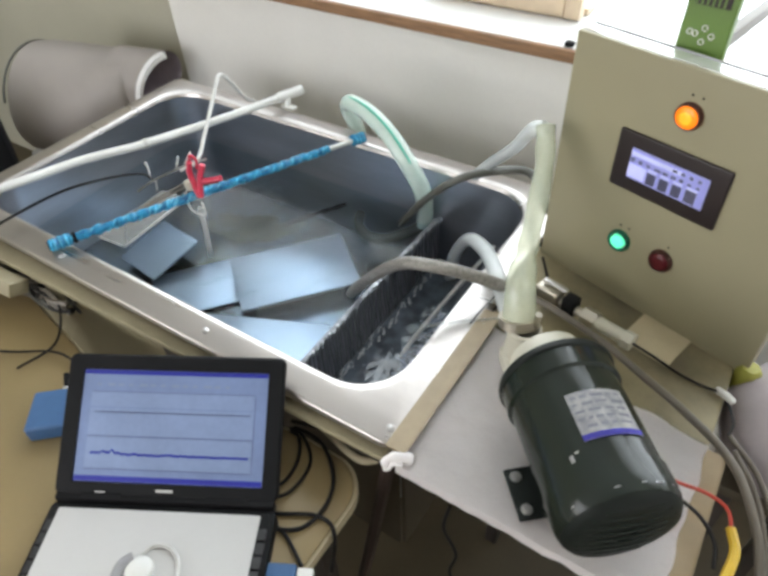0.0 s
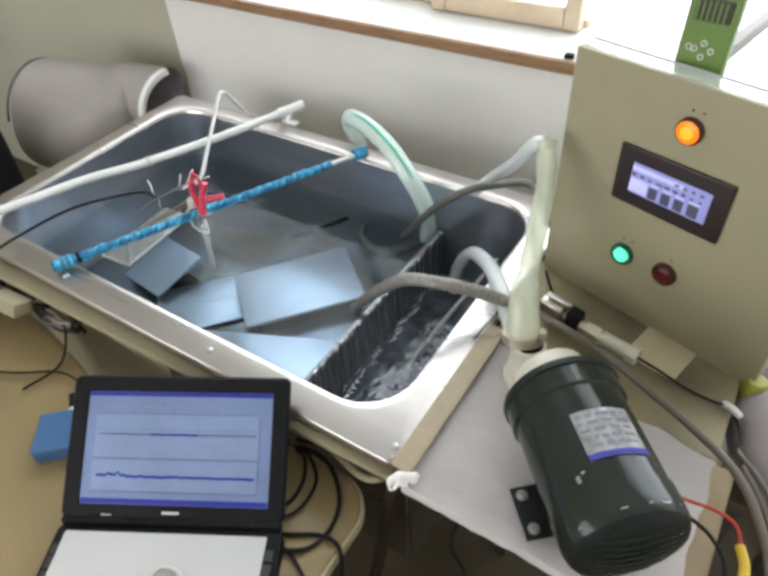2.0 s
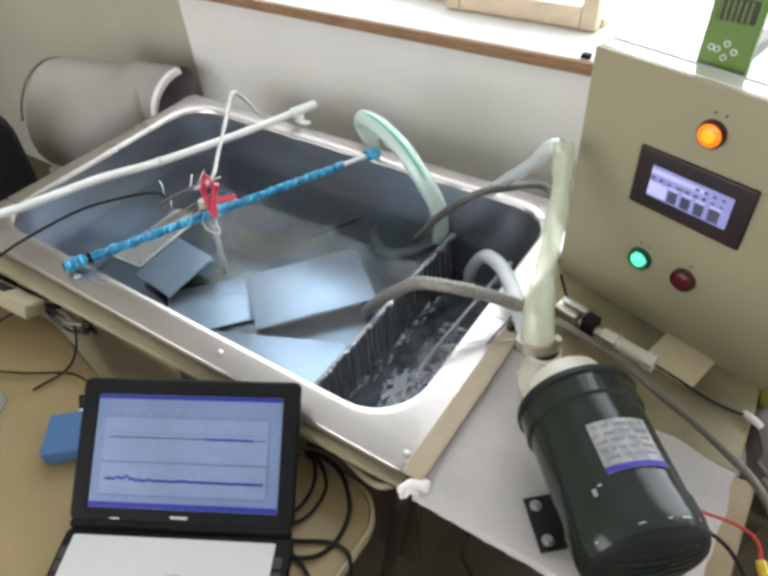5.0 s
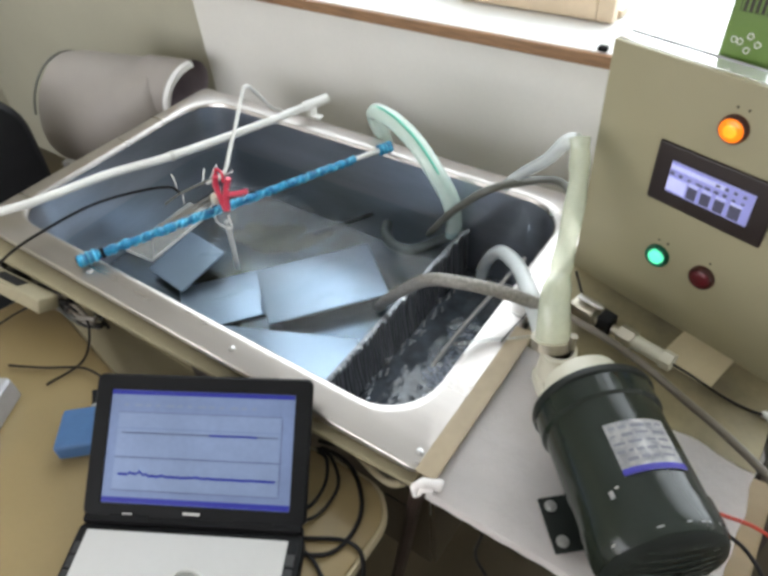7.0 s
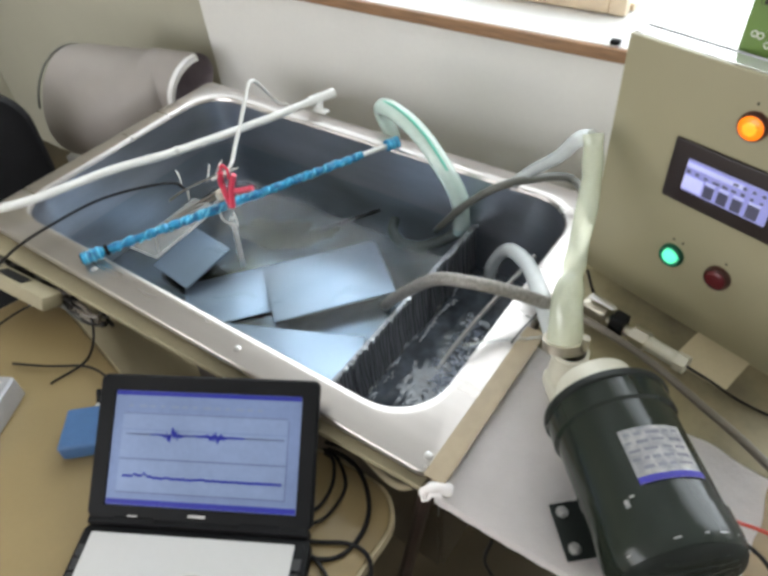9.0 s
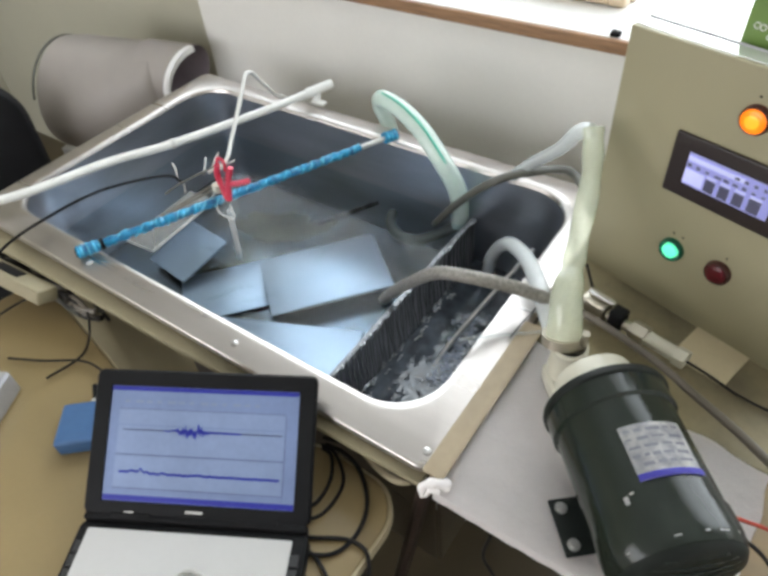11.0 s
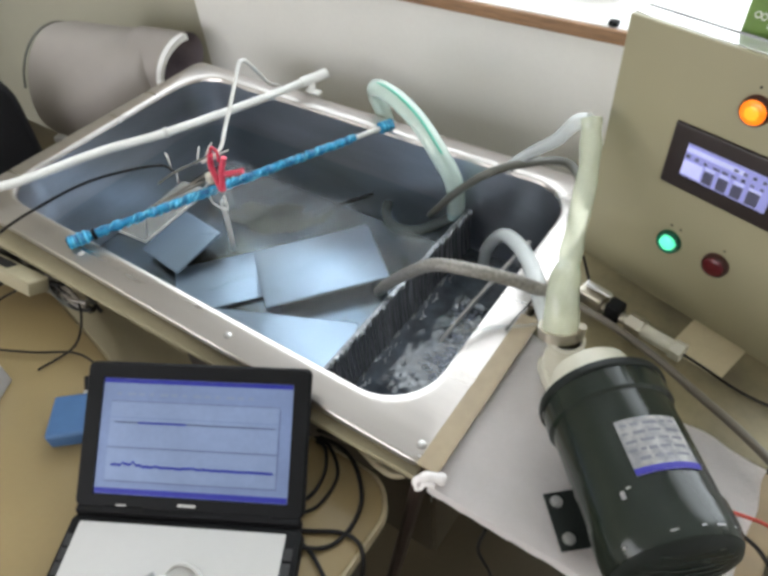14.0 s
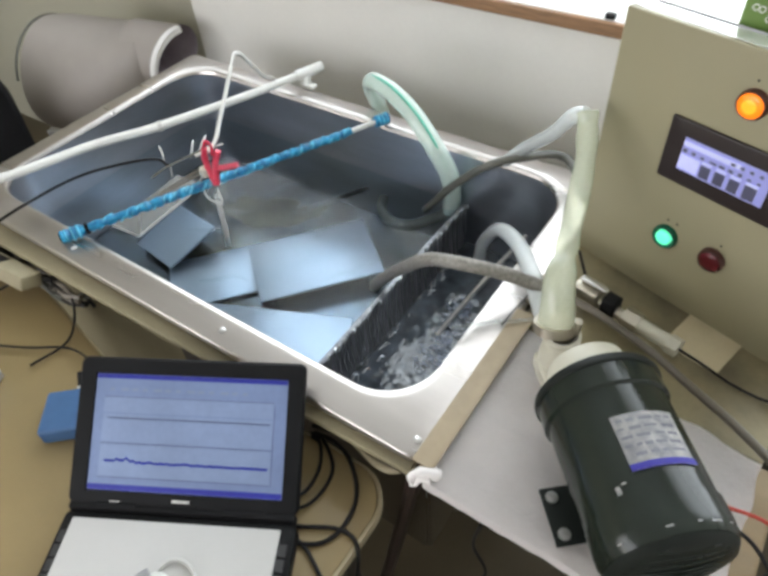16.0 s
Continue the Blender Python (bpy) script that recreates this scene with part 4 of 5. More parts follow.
cap = part("olive_cap", lathe([(0, 0.018), (0.012, 0.017), (0.017, 0.008), (0.018, -0.004), (0.016, -0.030), (0, -0.032)], 20, pose(1.392, 0.322, 0.886)), M_OLIVE)
tagged(cap, "olive yellow plastic cap below the cabinet", "cap")
mw = thing("motor_leads", "red and black motor leads in a yellow sleeve", "cable")
part("lead", tube([(1.335, 0.045, 0.960), (1.352, 0.070, 0.925), (1.385, 0.085, 0.908), (1.410, 0.078, 0.905), (1.420, 0.050, 0.902)], 0.0022, 6, 8), M_REDW, mw, "red lead")
part("lead", tube([(1.335, 0.040, 0.955), (1.350, 0.055, 0.920), (1.382, 0.052, 0.908), (1.405, 0.030, 0.905), (1.412, 0.000, 0.902)], 0.0024, 6, 8), M_CABLE, mw, "black lead")
part("sleeve", tube([(1.418, 0.058, 0.902), (1.428, 0.030, 0.901), (1.424, -0.02, 0.899), (1.43, -0.08, 0.87)], 0.0060, 8, 8), M_YELLOW, mw, "yellow sleeve")
for pts in ([(1.40, 0.17, 0.90), (1.44, 0.13, 0.88), (1.47, 0.07, 0.85), (1.50, -0.04, 0.78)], [(1.39, 0.19, 0.90), (1.44, 0.15, 0.885), (1.485, 0.08, 0.84), (1.53, -0.02, 0.70)]):
    hose("power_cable", "grey cable dropping past the stand's edge", pts, 0.0035, M_GPIPE)

def make_sack():
    """A soft pinkish-grey bag on a low stool beside the stand."""
    bm = bmesh.new()
    rows = []
    for q in range(15):
        v = math.pi * q / 14 - math.pi / 2
        row = []
        for k in range(40):
            a = 2 * math.pi * k / 40
            d = Vector((math.cos(v) * math.cos(a), math.cos(v) * math.sin(a), math.sin(v)))
            w = 1 + 0.10 * noise.noise(d * 1.7) + 0.05 * noise.noise(d * 4.5 + Vector((3, 0, 0)))
            row.append((0.108 * w * d.x, 0.120 * w * d.y, max(-0.055, 0.085 * w * d.z)))
        rows.append(row)
    ob = part("sack", loops(rows, cap0=True, cap1=True), M_PINK)
    ob.matrix_basis = pose(1.487, 0.292, 0.846)
    tagged(ob, "pinkish grey soft cloth sack on a low stool", "sack")
    t = thing("stool", "dark low stool carrying the cloth sack", "stool", pose(1.487, 0.292, 0))
    part("seat", slab(-0.09, 0.09, -0.10, 0.10, 0.768, 0.7905, 0.02), M_DARK_BROWN, t)
    for x in (-0.075, 0.05):
        for y in (-0.085, 0.06):
            part("leg", bx(x, x + 0.025, y, y + 0.025, 0.0, 0.767, 0.002), M_DARK, t)


make_sack()

# ---------------------------------------------------------------- table and laptop
def make_table(label, at, x0, x1, y0, y1):
    t = thing("table", label, "table", at)
    part("tabletop", slab(x0, x1, y0, y1, -0.028, 0.0, 0.06, 0.003), M_TABLE, t)
    part("edge_band", loops([[(x, y, z) for x, y in ring_pts(x0 - d, x1 + d, y0 - d, y1 + d, 0.06)] for d, z in ((0.0005, -0.026), (0.004, -0.023), (0.004, -0.0045), (0.0005, -0.0015))]), M_TEDGE, t)
    for x in (x0 + 0.05, x1 - 0.08):
        for y in (y0 + 0.05, y1 - 0.08):
            part("leg", bx(x, x + 0.03, y, y + 0.03, -at.translation.z, -0.029, 0.004), M_DARK, t)


make_table("tan laminate table with rounded corners and a cream edge", pose(0, 0, 0.800), 0.79, 0.986, -0.90, -0.058)
make_table("tan laminate side table with a rounded corner", pose(0.125, -0.066, 0.796, 0, 0, -11.5), -0.01, 0.72, -0.80, 0.0)
LAP = pose(0.7775, -0.251, 0.800, 0, 0, 29.2)
LW, LD = 0.3155, 0.195


def make_laptop():
    t = thing("laptop", "open black laptop with a lit measuring screen", "laptop", LAP)
    h = LW / 2
    part("base", slab(-h, h, -0.225, -0.004, 0.003, 0.026, 0.012, 0.004), M_BLACK, t)
    part("palm_rest", slab(-h + 0.006, h - 0.006, -0.219, -0.012, 0.0265, 0.0278, 0.010, 0.0005), M_BLACK, t)
    for sx in (-1, 1):
        for k in range(7):
            part("key", bx(sx * 0.143 - 0.0075, sx * 0.143 + 0.0075, -0.050 - k * 0.0185, -0.035 - k * 0.0185, 0.0282, 0.0305, 0.001), M_KEY, t)
    for x in (-0.12, 0.12):
        part("foot", lathe([(0, 0.0), (0.006, 0.0), (0.006, 0.003), (0, 0.003)], 10, pose(x, -0.2, 0.0)), M_BLACK, t)
        part("foot", lathe([(0, 0.0), (0.006, 0.0), (0.006, 0.003), (0, 0.003)], 10, pose(x, -0.03, 0.0)), M_BLACK, t)
    part("hinge_cover", slab(-h + 0.004, h - 0.004, -0.006, 0.006, 0.012, 0.0335, 0.003, 0.003), M_BLACK, t)
    part("hinge", tube([(-0.115, 0.002, 0.028), (-0.060, 0.002, 0.028)], 0.0075, 14, 2), M_BLACK, t)
    part("hinge", tube([(0.060, 0.002, 0.028), (0.115, 0.002, 0.028)], 0.0075, 14, 2), M_BLACK, t)
    # lid in its own plane, tilted back
    lid = slab(-h, h, 0.0, LD, -0.008, 0.0, 0.010, 0.002)
    L = part("lid", lid, M_BLACK, t, "black lid with a wide bezel")
    L.matrix_basis = pose(0, 0.002, 0.030, LID, 0, 0)
    part("bezel", loops([[(x, y, z) for x, y in r] for r, z in ((ring_pts(-h + 0.001, h - 0.001, 0.001, LD - 0.001, 0.009), 0.0005), (ring_pts(-h + 0.003, h - 0.003, 0.003, LD - 0.003, 0.008), 0.0030), (ring_pts(-0.1335, 0.1355, 0.0175, 0.1735, 0.002), 0.0030), (ring_pts(-0.1325, 0.1345, 0.0185, 0.1725, 0.002), 0.0008))]), M_BLACK, L)
    s = part("screen", bx(-0.1335, 0.1355, 0.0175, 0.1735, 0.0002, 0.0010), M_SCREEN, L, "lit pale blue screen")
    part("title_bar", bx(-0.132, 0.134, 0.1662, 0.1722, 0.0011, 0.0014), M_SCR_BLUE, s, "blue title bar")
    part("task_bar", bx(-0.132, 0.134, 0.0190, 0.0265, 0.0011, 0.0014), M_SCR_BLUE, s, "blue task bar")
    for y0, y1 in ((0.037, 0.079), (0.0815, 0.119), (0.1205, 0.141)):
        part("plot_pane", bx(-0.119, 0.1165, y0, y1, 0.0011, 0.0013), M_SCREEN_W, s)
    for y in (0.0355, 0.0800, 0.1415):
        part("grid_line", bx(-0.119, 0.117, y - 0.0005, y + 0.0005, 0.0014, 0.0016), M_SCR_LINE, s)
    part("frame_line", bx(0.1180, 0.1188, 0.034, 0.139, 0.0014, 0.0016), M_SCR_LINE, s)
    for k in range(13):
        part("menu_mark", bx(-0.112 + k * 0.0155, -0.112 + k * 0.0155 + (0.006, 0.011, 0.008)[k % 3], 0.1500, 0.1535, 0.0011, 0.0014), M_SCR_FAINT, s)
    # lower noisy trace and upper flat trace
    rnd = random.Random(9)
    def trace(y, amp, x0=-0.112, x1=0.113, n=120, w=0.0016, knots=()):
        bm = bmesh.new()
        a, b = [], []
        for k in range(n + 1):
            u = k / n
            q = y + amp * rnd.uniform(-1, 1) + sum(hh * math.exp(-((u - c) / ww) ** 2) for c, hh, ww in knots)
            x = x0 + (x1 - x0) * u
            a.append(bm.verts.new((x, q - w, 0.0017)))
            b.append(bm.verts.new((x, q + w, 0.0017)))
        for k in range(n):
            bm.faces.new((a[k], a[k + 1], b[k + 1], b[k]))
        bmesh.ops.solidify(bm, geom=bm.faces[:], thickness=0.0002)
        return bm
    part("lower_trace", trace(0.0560, 0.0009, knots=((0.14, 0.006, 0.012), (0.18, 0.002, 0.010), (0.08, 0.003, 0.010), (0.10, 0.002, 0.04), (0.28, 0.0012, 0.012), (0.02, 0.0015, 0.03), (0.50, 0.0014, 0.02))), M_SCR_TRACE, s, "dark blue noise trace")
    part("upper_trace", trace(0.1135, 0.0002, w=0.0008), M_SCR_LINE, s, "thin grey trace")
    made = []
    for k in range(2):
        c = trace(0, 0.0014, -0.032, 0.032, 44, 0.0010, ((0.35, 0.0, 0.1),))
        for v in c.verts:
            v.co.y *= 0.8 + 4.2 * math.exp(-(v.co.x / 0.010) ** 2)
            v.co.z += 0.0006
        made.append(part("trace_burst", c, M_SCR_TRACE, s, "dark blue burst in the trace"))
    c = trace(0, 0.0004, -0.034, 0.034, 60, 0.0013)
    for v in c.verts:
        v.co.z += 0.0004
    made.append(part("trace_run", c, M_SCR_TRACE, s, "thick blue run of the trace"))
    part("maker_mark", bx(-0.012, 0.012, 0.0075, 0.0110, 0.0031, 0.0034), M_GREYW, L, "small silver maker's mark")
    part("status_mark", bx(-0.098, -0.084, 0.004, 0.006, 0.0031, 0.0034), M_GREYW, L)
    return made


LID = math.degrees(math.atan2(0.110, 0.153))
BURSTS = make_laptop()
pp = part("paper_sheet", slab(-0.140, 0.139, -0.224, -0.018, 0.0, 0.0012, 0.002, 0.0003, 2), M_PAPER)
pp.matrix_basis = pose(0.7775, -0.251, 0.8310, 0, 0, 29.2)
tagged(pp, "white paper sheet lying over the keyboard", "paper")
er = thing("earphone", "white earpiece with a looped grey lead on the paper", "earphone", pose(0.826, -0.325, 0.8325, 0, 0, 29))
part("ear_body", lathe([(0, 0.016), (0.010, 0.015), (0.017, 0.009), (0.018, 0.002), (0.012, 0.0), (0, 0.0)], 20, pose(-0.004, -0.010, 0.0)), M_PVC, er)
part("ear_shell", tube([(-0.030, -0.03, 0.006), (-0.026, -0.008, 0.010), (-0.014, 0.004, 0.010)], 0.007, 10, 5), M_GREYDEV, er)
part("lead", tube([(-0.012, 0.004, 0.003), (0.004, 0.022, 0.0035), (0.026, 0.020, 0.0035), (0.042, 0.002, 0.0035), (0.045, -0.03, 0.0035), (0.03, -0.07, 0.003)], 0.0026, 8, 8), M_GREYW, er)

bb = thing("blue_case", "small blue plastic interface case on the table", "case", pose(0.520, -0.222, 0.7965, 0, 0, 42))
part("shell", bx(-0.055, 0.055, -0.038, 0.038, 0.0, 0.030, 0.006), M_BLUEBOX, bb)
part("socket", tube([(-0.01, 0.038, 0.018), (-0.01, 0.046, 0.018)], 0.006, 12, 2), M_STEEL, bb, "metal socket")
part("plug", tube([(-0.01, 0.046, 0.018), (-0.016, 0.075, 0.020)], 0.0048, 10, 2), M_BLACK, bb, "black cable plug")
gd = thing("metal_case", "grey metal instrument case on the table's edge", "case", pose(0.305, -0.345, 0.7965, 0, 0, 29))
part("shell", bx(-0.075, 0.075, -0.075, 0.075, 0.0, 0.045, 0.005), M_GREYDEV, gd)
part("top_lid", bx(-0.073, 0.073, -0.073, 0.073, 0.0455, 0.0475, 0.001), M_GREYDEV, gd)
for sx in (-0.06, 0.06):
    part("screw", lathe([(0, 0.002), (0.003, 0.0015), (0.0035, 0)], 10, pose(sx, 0.06, 0.0478)), M_STEEL, gd)

CABLES = [
    ([(0.47, -0.160, 0.820), (0.43, -0.150, 0.812), (0.38, -0.155, 0.806), (0.32, -0.19, 0.804), (0.26, -0.22, 0.804)], 0.0021, "black cable plugged into the blue case"),
    ([(0.36, -0.21, 0.804), (0.37, -0.14, 0.806), (0.33, -0.09, 0.83), (0.27, -0.075, 0.84), (0.20, -0.10, 0.83), (0.15, -0.18, 0.806), (0.18, -0.30, 0.803)], 0.0022, "black cable looping over the table's edge"),
    ([(0.16, -0.09, 0.85), (0.24, -0.065, 0.85), (0.33, -0.062, 0.845), (0.40, -0.058, 0.842)], 0.0030, "dark cable lying along the tank's edge"),
    ([(0.840, -0.052, 0.80), (0.878, -0.051, 0.804), (0.913, -0.063, 0.8045), (0.950, -0.098, 0.8045), (0.962, -0.140, 0.8045), (0.950, -0.178, 0.8045), (0.905, -0.205, 0.806)], 0.0032, "black cable looped near the table's edge"),
    ([(0.880, -0.190, 0.806), (0.914, -0.175, 0.8045), (0.954, -0.152, 0.8045), (0.984, -0.150, 0.805), (1.000, -0.165, 0.79), (1.004, -0.185, 0.75)], 0.0030, "black cable running over the table's edge"),
    ([(0.915, -0.190, 0.8045), (0.940, -0.194, 0.8045), (0.963, -0.204, 0.8045), (0.985, -0.215, 0.8045)], 0.0028, "black cable from the laptop to its plug"),
    ([(0.840, -0.060, 0.80), (0.862, -0.066, 0.8045), (0.884, -0.097, 0.8045), (0.888, -0.135, 0.8045), (0.870, -0.158, 0.806)], 0.0028, "black cable curled beside the laptop"),
    ([(0.835, -0.056, 0.80), (0.866, -0.060, 0.8045), (0.902, -0.090, 0.8045), (0.906, -0.140, 0.8045), (0.882, -0.172, 0.806)], 0.0026, "black cable curled beside the laptop"),
    ([(0.83, -0.045, 0.80), (0.90, -0.034, 0.815), (0.95, -0.034, 0.815), (0.985, -0.040, 0.828), (1.00, -0.045, 0.84)], 0.0034, "black cable sagging below the tank's rim"),
    ([(1.12, -0.068, 0.86), (1.115, -0.072, 0.80), (1.135, -0.07, 0.74), (1.13, -0.075, 0.68), (1.16, -0.07, 0.62)], 0.0022, "thin dark thread hanging from the stand"),
]
# cream tube standing in for the rounded edge of a shelf corner
hose("cream_hose", "cream rounded shelf edge below the tank's rim, drawn as a tube", [(0.82, -0.022, 0.80), (0.880, -0.028, 0.798), (0.935, -0.042, 0.797), (0.968, -0.042, 0.800), (0.990, -0.020, 0.805), (0.992, -0.008, 0.82)], 0.0060, M_TEDGE)
for pts, r, lab in CABLES:
    ob = part("cable", tube(pts, r, 8, 9), M_CABLE)
    tagged(ob, lab, "cable")
rb = random.Random(31)
bundle = thing("cable_bundle", "untidy bundle of grey and black cables beneath the tank's rim", "cable")
for k in range(9):
    q = [(-0.10 + 0.055 * i + rb.uniform(-0.01, 0.01), -0.075 + rb.uniform(-0.012, 0.012), 0.815 + rb.uniform(-0.022, 0.03)) for i in range(9)]
    part("strand", tube(q, rb.uniform(0.003, 0.0055), 7, 6), (M_GPIPE, M_CABLE, M_DHOSE, M_CABLE)[k % 4], bundle)
ps = thing("power_strip", "olive tan power strip with a dark opening under the tank's rim", "power strip", pose(0.140, -0.116, 0.858, -24, 0, 4))
part("casing", bx(-0.115, 0.115, -0.020, 0.020, -0.014, 0.014, 0.004), M_CABINET, ps)
part("slot", bx(-0.035, 0.040, -0.010, 0.012, 0.0143, 0.0150), M_BLACK, ps, "dark opening")
for k in range(7):
    part("print_bar", bx(-0.105 + k * 0.009, -0.100 + k * 0.009, -0.012 + 0.003 * (k % 3), 0.010, 0.0143, 0.0148), M_DHOSE, ps)
us = thing("usb_plug", "dark blue plug with a white end beside the laptop", "plug", pose(0.972, -0.240, 0.803, 0, 0, 29))
part("grip", bx(-0.03, 0.02, -0.013, 0.013, 0.0, 0.016, 0.004), M_BLUEBOX, us)
part("tip", bx(0.0205, 0.042, -0.009, 0.009, 0.002, 0.014, 0.003), M_PVC, us, "white plug end")

# ---------------------------------------------------------------- far end: rolled sheet and chair
def make_roll():
    ax = Vector((-0.951, -0.309, 0)).normalized()
    t = thing("rolled_sheet", "thick grey vinyl sheet rolled up on a stand", "roll", Matrix.Translation((-0.290, 0.700, 0.790)) @ ax.to_track_quat("X", "Z").to_matrix().to_4x4())
    lv = []
    n = 44
    for sx, R, zc in ((0.055, 0.080, 0.0), (0.066, 0.098, -0.006), (0.075, 0.104, -0.011), (0.13, 0.128, -0.036), (0.19, 0.150, -0.060), (0.30, 0.172, -0.083), (0.38, 0.176, -0.086), (0.43, 0.170, -0.085), (0.445, 0.150, -0.085)):
        lv.append([(sx, R * (1.0 + 0.03 * math.sin(3 * k / n * 6.28 + sx * 6)) * math.cos(k / n * 6.28), zc + R * (1.0 + 0.02 * math.sin(2 * k / n * 6.28 + sx * 9)) * math.sin(k / n * 6.28)) for k in range(n)])
    part("body", loops(lv, cap1=True), M_ROLL, t)

    # open flap at the end: outer skin, pale padding edge, dark lining
    def arc(r, sx, a0, a1, m=30):
        out = []
        for k in range(m + 1):
            a = radians(a0 + (a1 - a0) * k / m)
            out.append((sx - 0.055 * math.sin(a) * 0.5 + 0.030 * math.cos(a), r * 0.95 * math.cos(a), r * 1.06 * math.sin(a)))
        return out
    part("flap", loops([[(0.112, y * 1.12, z * 1.10) for x, y, z in arc(0.088, 0.0, -180, 180, 40)], arc(0.092, 0.045, -180, 180, 40), arc(0.090, 0.0, -180, 180, 40)], close=False), M_ROLL, t)
    part("padding_edge", loops([arc(0.091, -0.001, -130, 95), arc(0.089, -0.016, -130, 95), arc(0.074, -0.018, -130, 95), arc(0.068, 0.004, -130, 95)], close=False), M_ROLL_W, t, "bright white padding edge")
    part("lining", loops([arc(0.0875, -0.002, -180, 180, 40), arc(0.084, 0.03, -180, 180, 40), [(0.098, y, z) for x, y, z in arc(0.075, 0.0, -180, 180, 40)], [(0.099, y, z) for x, y, z in arc(0.004, 0.0, -180, 180, 40)]], close=False), M_ROLL_IN, t, "dark purple-grey lining")
    part("strap", tube([(0.438, 0.172 * math.cos(radians(a)), -0.085 + 0.172 * math.sin(radians(a))) for a in range(20, 200, 12)], 0.004, 6, 3), M_DHOSE, t, "dark cord round the roll")
    part("stand", bx(0.12, 0.50, -0.10, 0.10, -0.789, -0.24, 0.004), M_GREYDEV, t, "grey cabinet below")


make_roll()


def make_chair():
    t = thing("office_chair", "black padded office chair behind the table", "chair", pose(-0.60, 0.115, 0.0, 0, 0, 55))
    part("backrest", slab(-0.21, 0.21, -0.20, 0.20, -0.03, 0.03, 0.12, 0.02), M_BLACK, t).matrix_basis = pose(0, 0.05, 0.71, 82, 0, 0)
    part("seat", slab(-0.22, 0.22, -0.42, 0.02, 0.40, 0.46, 0.08, 0.02), M_BLACK, t)
    part("back_bar", bx(-0.03, 0.03, 0.075, 0.09, 0.38, 0.62, 0.004), M_DARK, t)
    part("column", tube([(0, -0.2, 0.06), (0, -0.2, 0.399)], 0.025, 14, 2), M_DARK, t)
    for k in range(5):
        a = radians(72 * k)
        part("foot", tube([(0, -0.2, 0.08), (0.14 * math.cos(a), -0.2 + 0.14 * math.sin(a), 0.06), (0.27 * math.cos(a), -0.2 + 0.27 * math.sin(a), 0.025)], 0.018, 8, 3), M_DARK, t)


make_chair()

# ---------------------------------------------------------------- moving water pieces
RIP = []


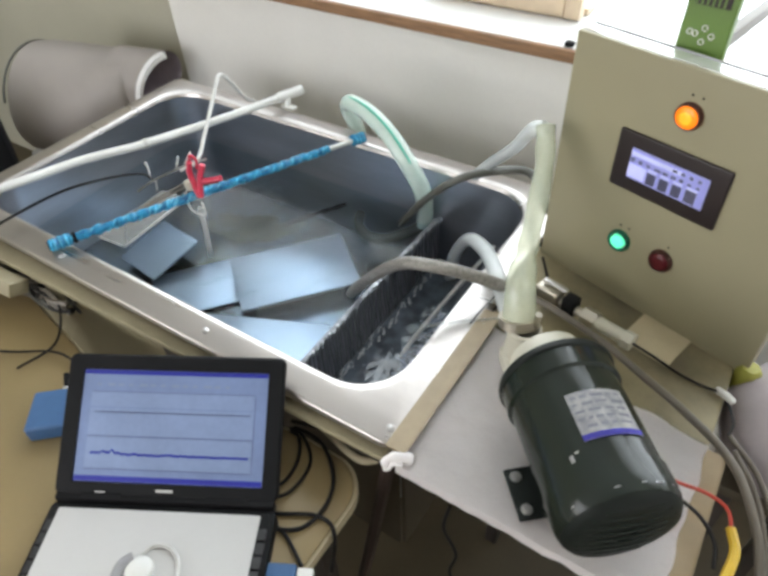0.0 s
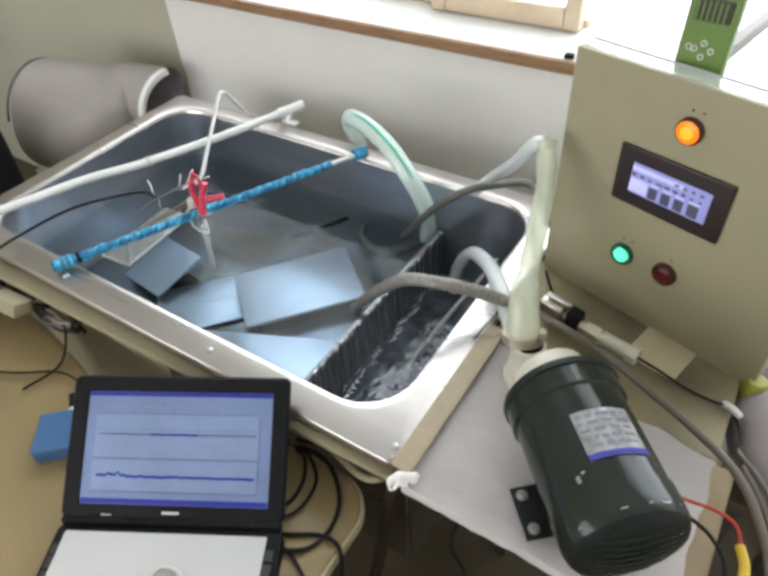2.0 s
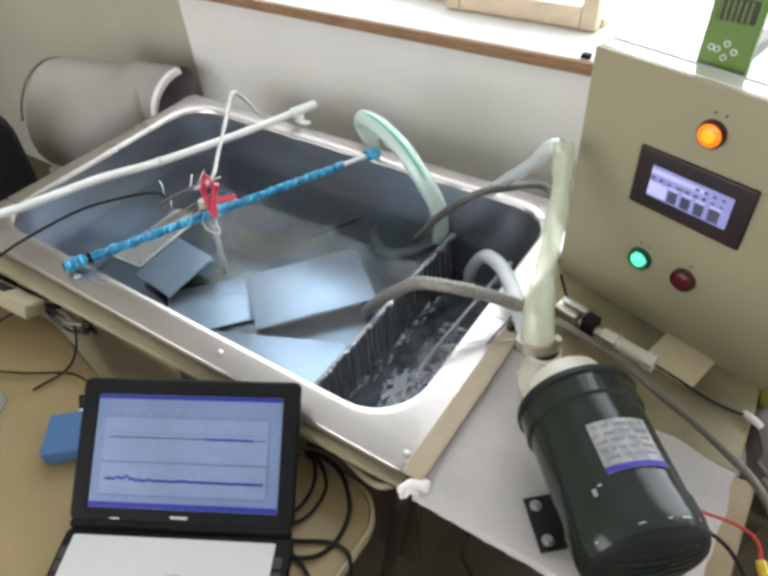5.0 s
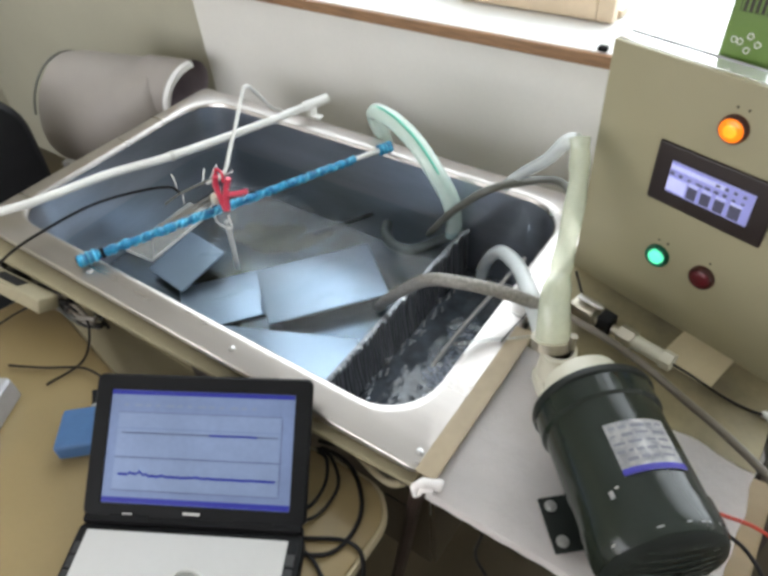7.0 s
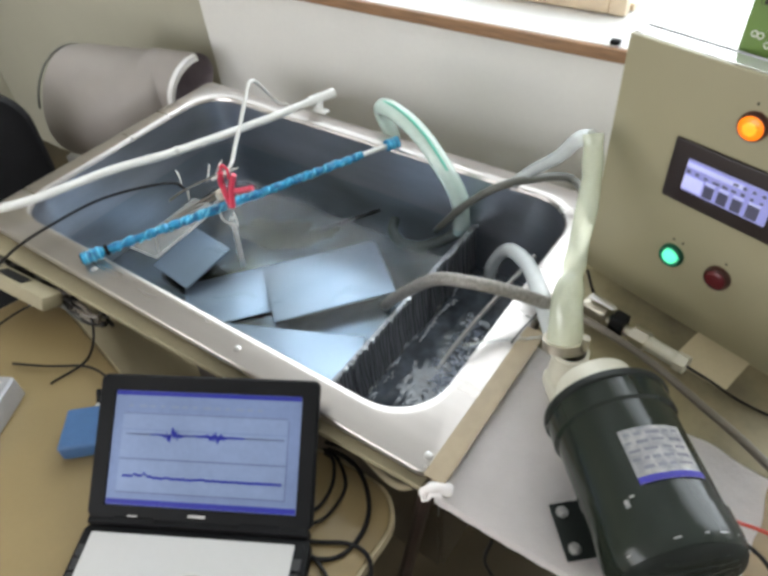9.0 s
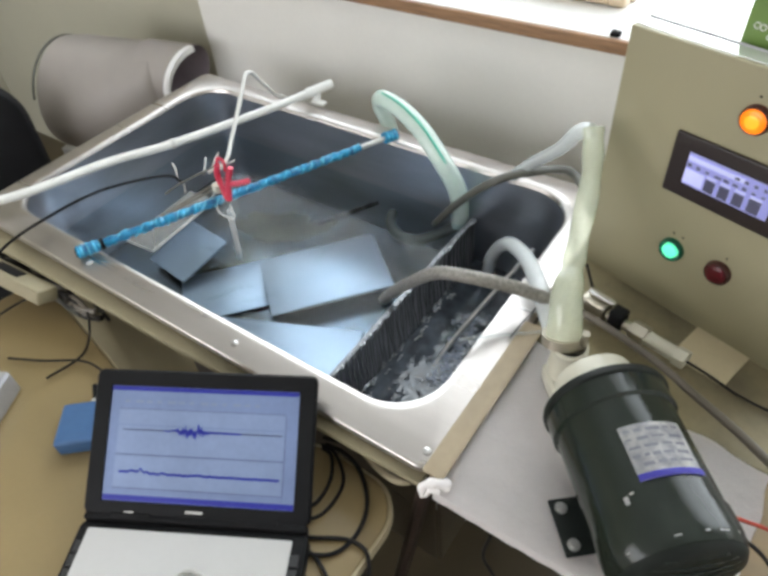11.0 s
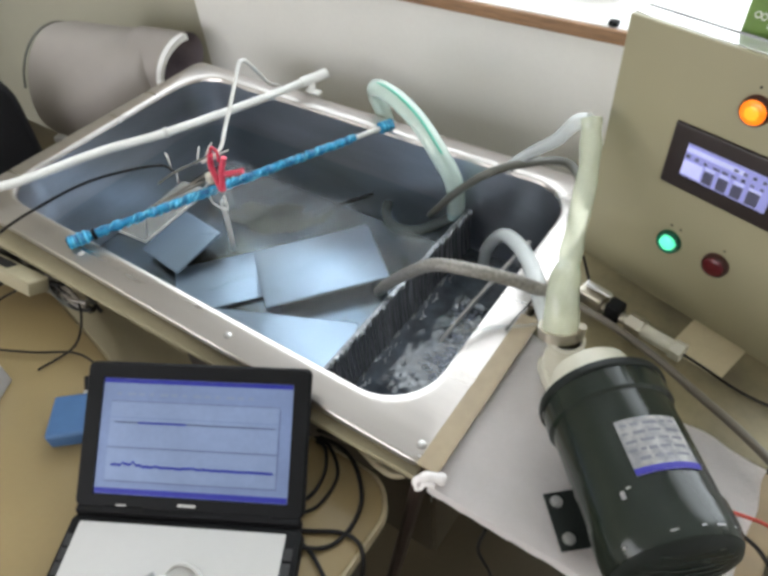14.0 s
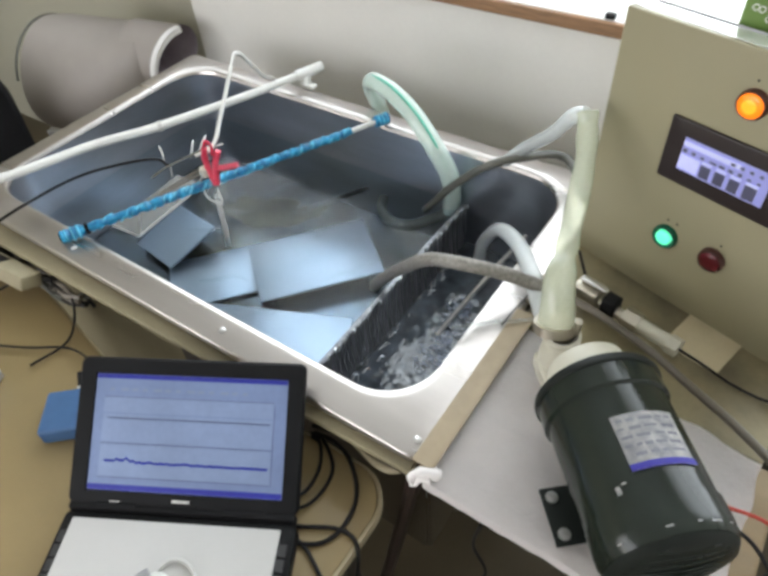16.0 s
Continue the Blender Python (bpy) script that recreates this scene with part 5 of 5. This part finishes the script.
def make_ripples():
    rnd = random.Random(12)
    # rivulets down the overflow plate
    for k in range(66):
        y = 0.012 + k * 0.0081 + rnd.uniform(-0.002, 0.002)
        bm = tube([(0, 0, 0.009), (0.0040, 0.0, 0.004), (0.0030, rnd.uniform(-0.003, 0.003), -0.04), (0.0055, rnd.uniform(-0.004, 0.004), -0.085), (0.007, 0, -0.112)], rnd.uniform(0.0008, 0.0017), 6, 4)
        ob = part("rivulet", bm, M_RIV)
        tagged(ob, "thin stream of water running over the overflow plate", "water", "rivulets on the overflow plate")
        ob.matrix_basis = pose(0.757, y, 0.774)
        RIP.append((ob, "rivulet", Vector((0.757, y, 0.774)), rnd.uniform(0, 6.28), rnd.uniform(0.35, 0.6)))
    # bright beads on the lip and at the foot of the fall
    for k in range(46):
        y = 0.012 + k * 0.0117 + rnd.uniform(-0.004, 0.004)
        w, h = rnd.uniform(0.7, 1.3), rnd.uniform(0.7, 1.4)
        bm = lathe([(0, 0.005 * h), (0.0022 * w, 0.0042 * h), (0.0036 * w, 0.0), (0.003 * w, -0.006 * h), (0, -0.010 * h)], 8)
        ob = part("water_bead", bm, M_GLINT)
        tagged(ob, "bright bead of water on the overflow lip", "water", "beads on the overflow lip")
        p = Vector((0.7625 + rnd.uniform(-0.004, 0.002), y, 0.7810))
        ob.matrix_basis = Matrix.Translation(p)
        RIP.append((ob, "bead", p, rnd.uniform(0, 6.28), rnd.uniform(0.3, 0.6)))
    for k in range(36):
        y = 0.06 + k * 0.0118 + rnd.uniform(-0.003, 0.003)
        ob = part("splash", tube([(0, -0.008, 0), (0.002, -0.003, 0.002), (-0.001, 0.003, 0.003), (0.001, 0.009, 0)], rnd.uniform(0.0009, 0.0019), 6, 3), M_GLINT)
        tagged(ob, "small white splash at the foot of the overflow", "water", "splashes below the overflow")
        p = Vector((0.769 + rnd.uniform(-0.003, 0.006), y, 0.6715))
        ob.matrix_basis = Matrix.Translation(p)
        RIP.append((ob, "foam", p, rnd.uniform(0, 6.28), rnd.uniform(0.4, 0.8)))
    # low wavelets that come up in the bath once the flow grows
    for k in range(18):
        x, y, a, w = 0.30 + 0.42 * rnd.random(), 0.10 + 0.38 * rnd.random(), rnd.uniform(0.3, 1.3), rnd.uniform(0.025, 0.055)
        pts = [(w * (i - 3) / 3, 0.006 * math.sin(i * 1.1 + k) - 0.010 * ((i - 3) / 3) ** 2, 0) for i in range(7)]
        bm = tube(pts, 0.0060, 8, 5, radii=lambda u: 0.25 + 0.75 * math.sin(3.1416 * u), flat=0.42)
        ob = part("wavelet", bm, M_WAVE)
        tagged(ob, "low clear wavelet running over the bath water", "water", "wavelets on the bath")
        p = Vector((x, y, WATER - 0.006))
        ob.matrix_basis = Matrix.Translation(p) @ pose(0, 0, 0, 0, 0, math.degrees(a))
        RIP.append((ob, "wave", p, a, rnd.uniform(0.7, 1.3)))
    # foam clots in the overflow chamber: curled strings and small rings of bubbles
    for k in range(110):
        r = rnd.uniform(0.0022, 0.0060)
        a0, sweep = rnd.uniform(0, 6.28), rnd.uniform(2.2, 6.0)
        q = [Vector((r * math.cos(a0 + sweep * i / 6) + 0.002 * i * rnd.uniform(-1, 1), r * 1.3 * math.sin(a0 + sweep * i / 6), rnd.uniform(-0.0008, 0.0012))) for i in range(7)]
        bm = tube(q, rnd.uniform(0.0005, 0.0010), 6, 4, radii=lambda u: 0.6 + 0.7 * abs(math.sin(u * 21)), flat=0.7)
        ob = part("foam_clot", bm, M_FOAM_B if k % 4 else M_FOAM)
        tagged(ob, "cluster of bubbles on the overflow water", "foam", "foam on the overflow water")
        w = rnd.random() ** 0.8
        p = Vector((0.848 + 0.022 * w + rnd.gauss(0, 0.0125), 0.395 - 0.195 * w + rnd.gauss(0, 0.013), 0.6665))
        ob.matrix_basis = Matrix.Translation(p)
        RIP.append((ob, "clot", p, rnd.uniform(0, 6.28), rnd.uniform(0.5, 1.1)))


make_ripples()


def rise(t):
    """The overflow chamber fills a little once the flow grows."""
    return 0.011 * min(1.0, max(0.0, (t - 13.3) / 1.2))


def motions():
    for ob, kind, p, ph, per in RIP:
        rows = []
        n = 54
        for k in range(n + 1):
            t = 16.0 * k / n
            w = 2 * math.pi * t / per + ph
            if kind == "bead":
                rows.append((t, Matrix.Translation(p + Vector((0.0012 * math.sin(w), 0.004 * math.sin(w * 0.4), 0.0022 * math.sin(w))))))
            elif kind == "wave":
                up = min(1.0, max(0.0, (t - 13.2) / 0.5))
                q = p + Vector((0.020 * math.sin(w * 0.5), 0.016 * math.cos(w * 0.4), 0.0055 * up + 0.0012 * up * math.sin(w)))
                rows.append((t, Matrix.Translation(q) @ pose(0, 0, 0, 0, 0, math.degrees(ph) + 12 * math.sin(w * 0.3))))
            elif kind == "rivulet":
                q = p + Vector((0.0006 * math.sin(w), 0.0025 * math.sin(w * 0.37), 0.003 * math.sin(w)))
                rows.append((t, Matrix.Translation(q)))
            else:
                q = p + Vector((0.010 * math.sin(w * 0.31), 0.012 * math.cos(w * 0.23), 0.003 * math.sin(w)))
                if kind == "clot":
                    q.z += rise(t)
                rows.append((t, Matrix.Translation(q) @ pose(0, 0, 0, 6 * math.sin(w), 6 * math.cos(w), 25 * math.sin(w * 0.21))))
        walk(ob, rows)
    # the two water surfaces slosh: gently at first, harder once the flow rises
    for ob, gain in ((water, 0.35), (spill, 1.0)):
        rows = []
        for k in range(81):
            t = 0.2 * k
            a = gain * (1.0 if t < 13.2 else 1.5)
            rows.append((t, Matrix.Translation((0, 0.005 * a * math.sin(t * 5.1 + 0.4 * math.sin(t * 1.7)), 0.0012 * a * math.sin(t * 7.3) + (rise(t) if ob is spill else 0)))))
        walk(ob, rows)
    # bursts slide along the upper trace of the plot
    flat = -0.0016

    def slide(ob, u0, keys):
        at = lambda u, h: pose(-0.112 + 0.225 * u, 0.1135, h)
        rows = [(0, at(u0, flat)), (keys[0][0] - 0.15, at(keys[0][1], flat))] + [(t, at(u, 0)) for t, u in keys]
        rows += [(keys[-1][0] + 0.2, at(keys[-1][1], flat)), (16, at(keys[-1][1], flat))]
        walk(ob, rows)

    a, b, c = BURSTS
    slide(a, 0.89, [(7.4, 0.89), (7.5, 0.89), (7.75, 0.45), (8.0, 0.16), (8.5, 0.54), (9.0, 0.58), (10.3, 0.45), (11.5, 0.32), (12.0, 0.20), (12.5, 0.42), (13.0, 0.52), (13.5, 0.94), (13.6, 0.94)])
    slide(b, 0.30, [(8.8, 0.30), (9.0, 0.30), (10.3, 0.40), (11.5, 0.51), (12.0, 0.38), (12.5, 0.22), (13.0, 0.50), (13.5, 0.66), (13.6, 0.66)])
    slide(c, 0.70, [(0.3, 0.70), (1.2, 0.80), (2.0, 0.48), (3.0, 0.45), (3.6, 0.62), (4.0, 0.84), (5.2, 0.75), (6.5, 0.66), (7.0, 0.72), (7.5, 0.18), (8.0, 0.40), (8.5, 0.82), (9.0, 0.60), (11.5, 0.60), (12.5, 0.65), (13.0, 0.30), (13.5, 0.22), (14.0, 0.30), (14.5, 0.40), (15.0, 0.55), (15.5, 0.66), (15.7, 0.70)])


motions()
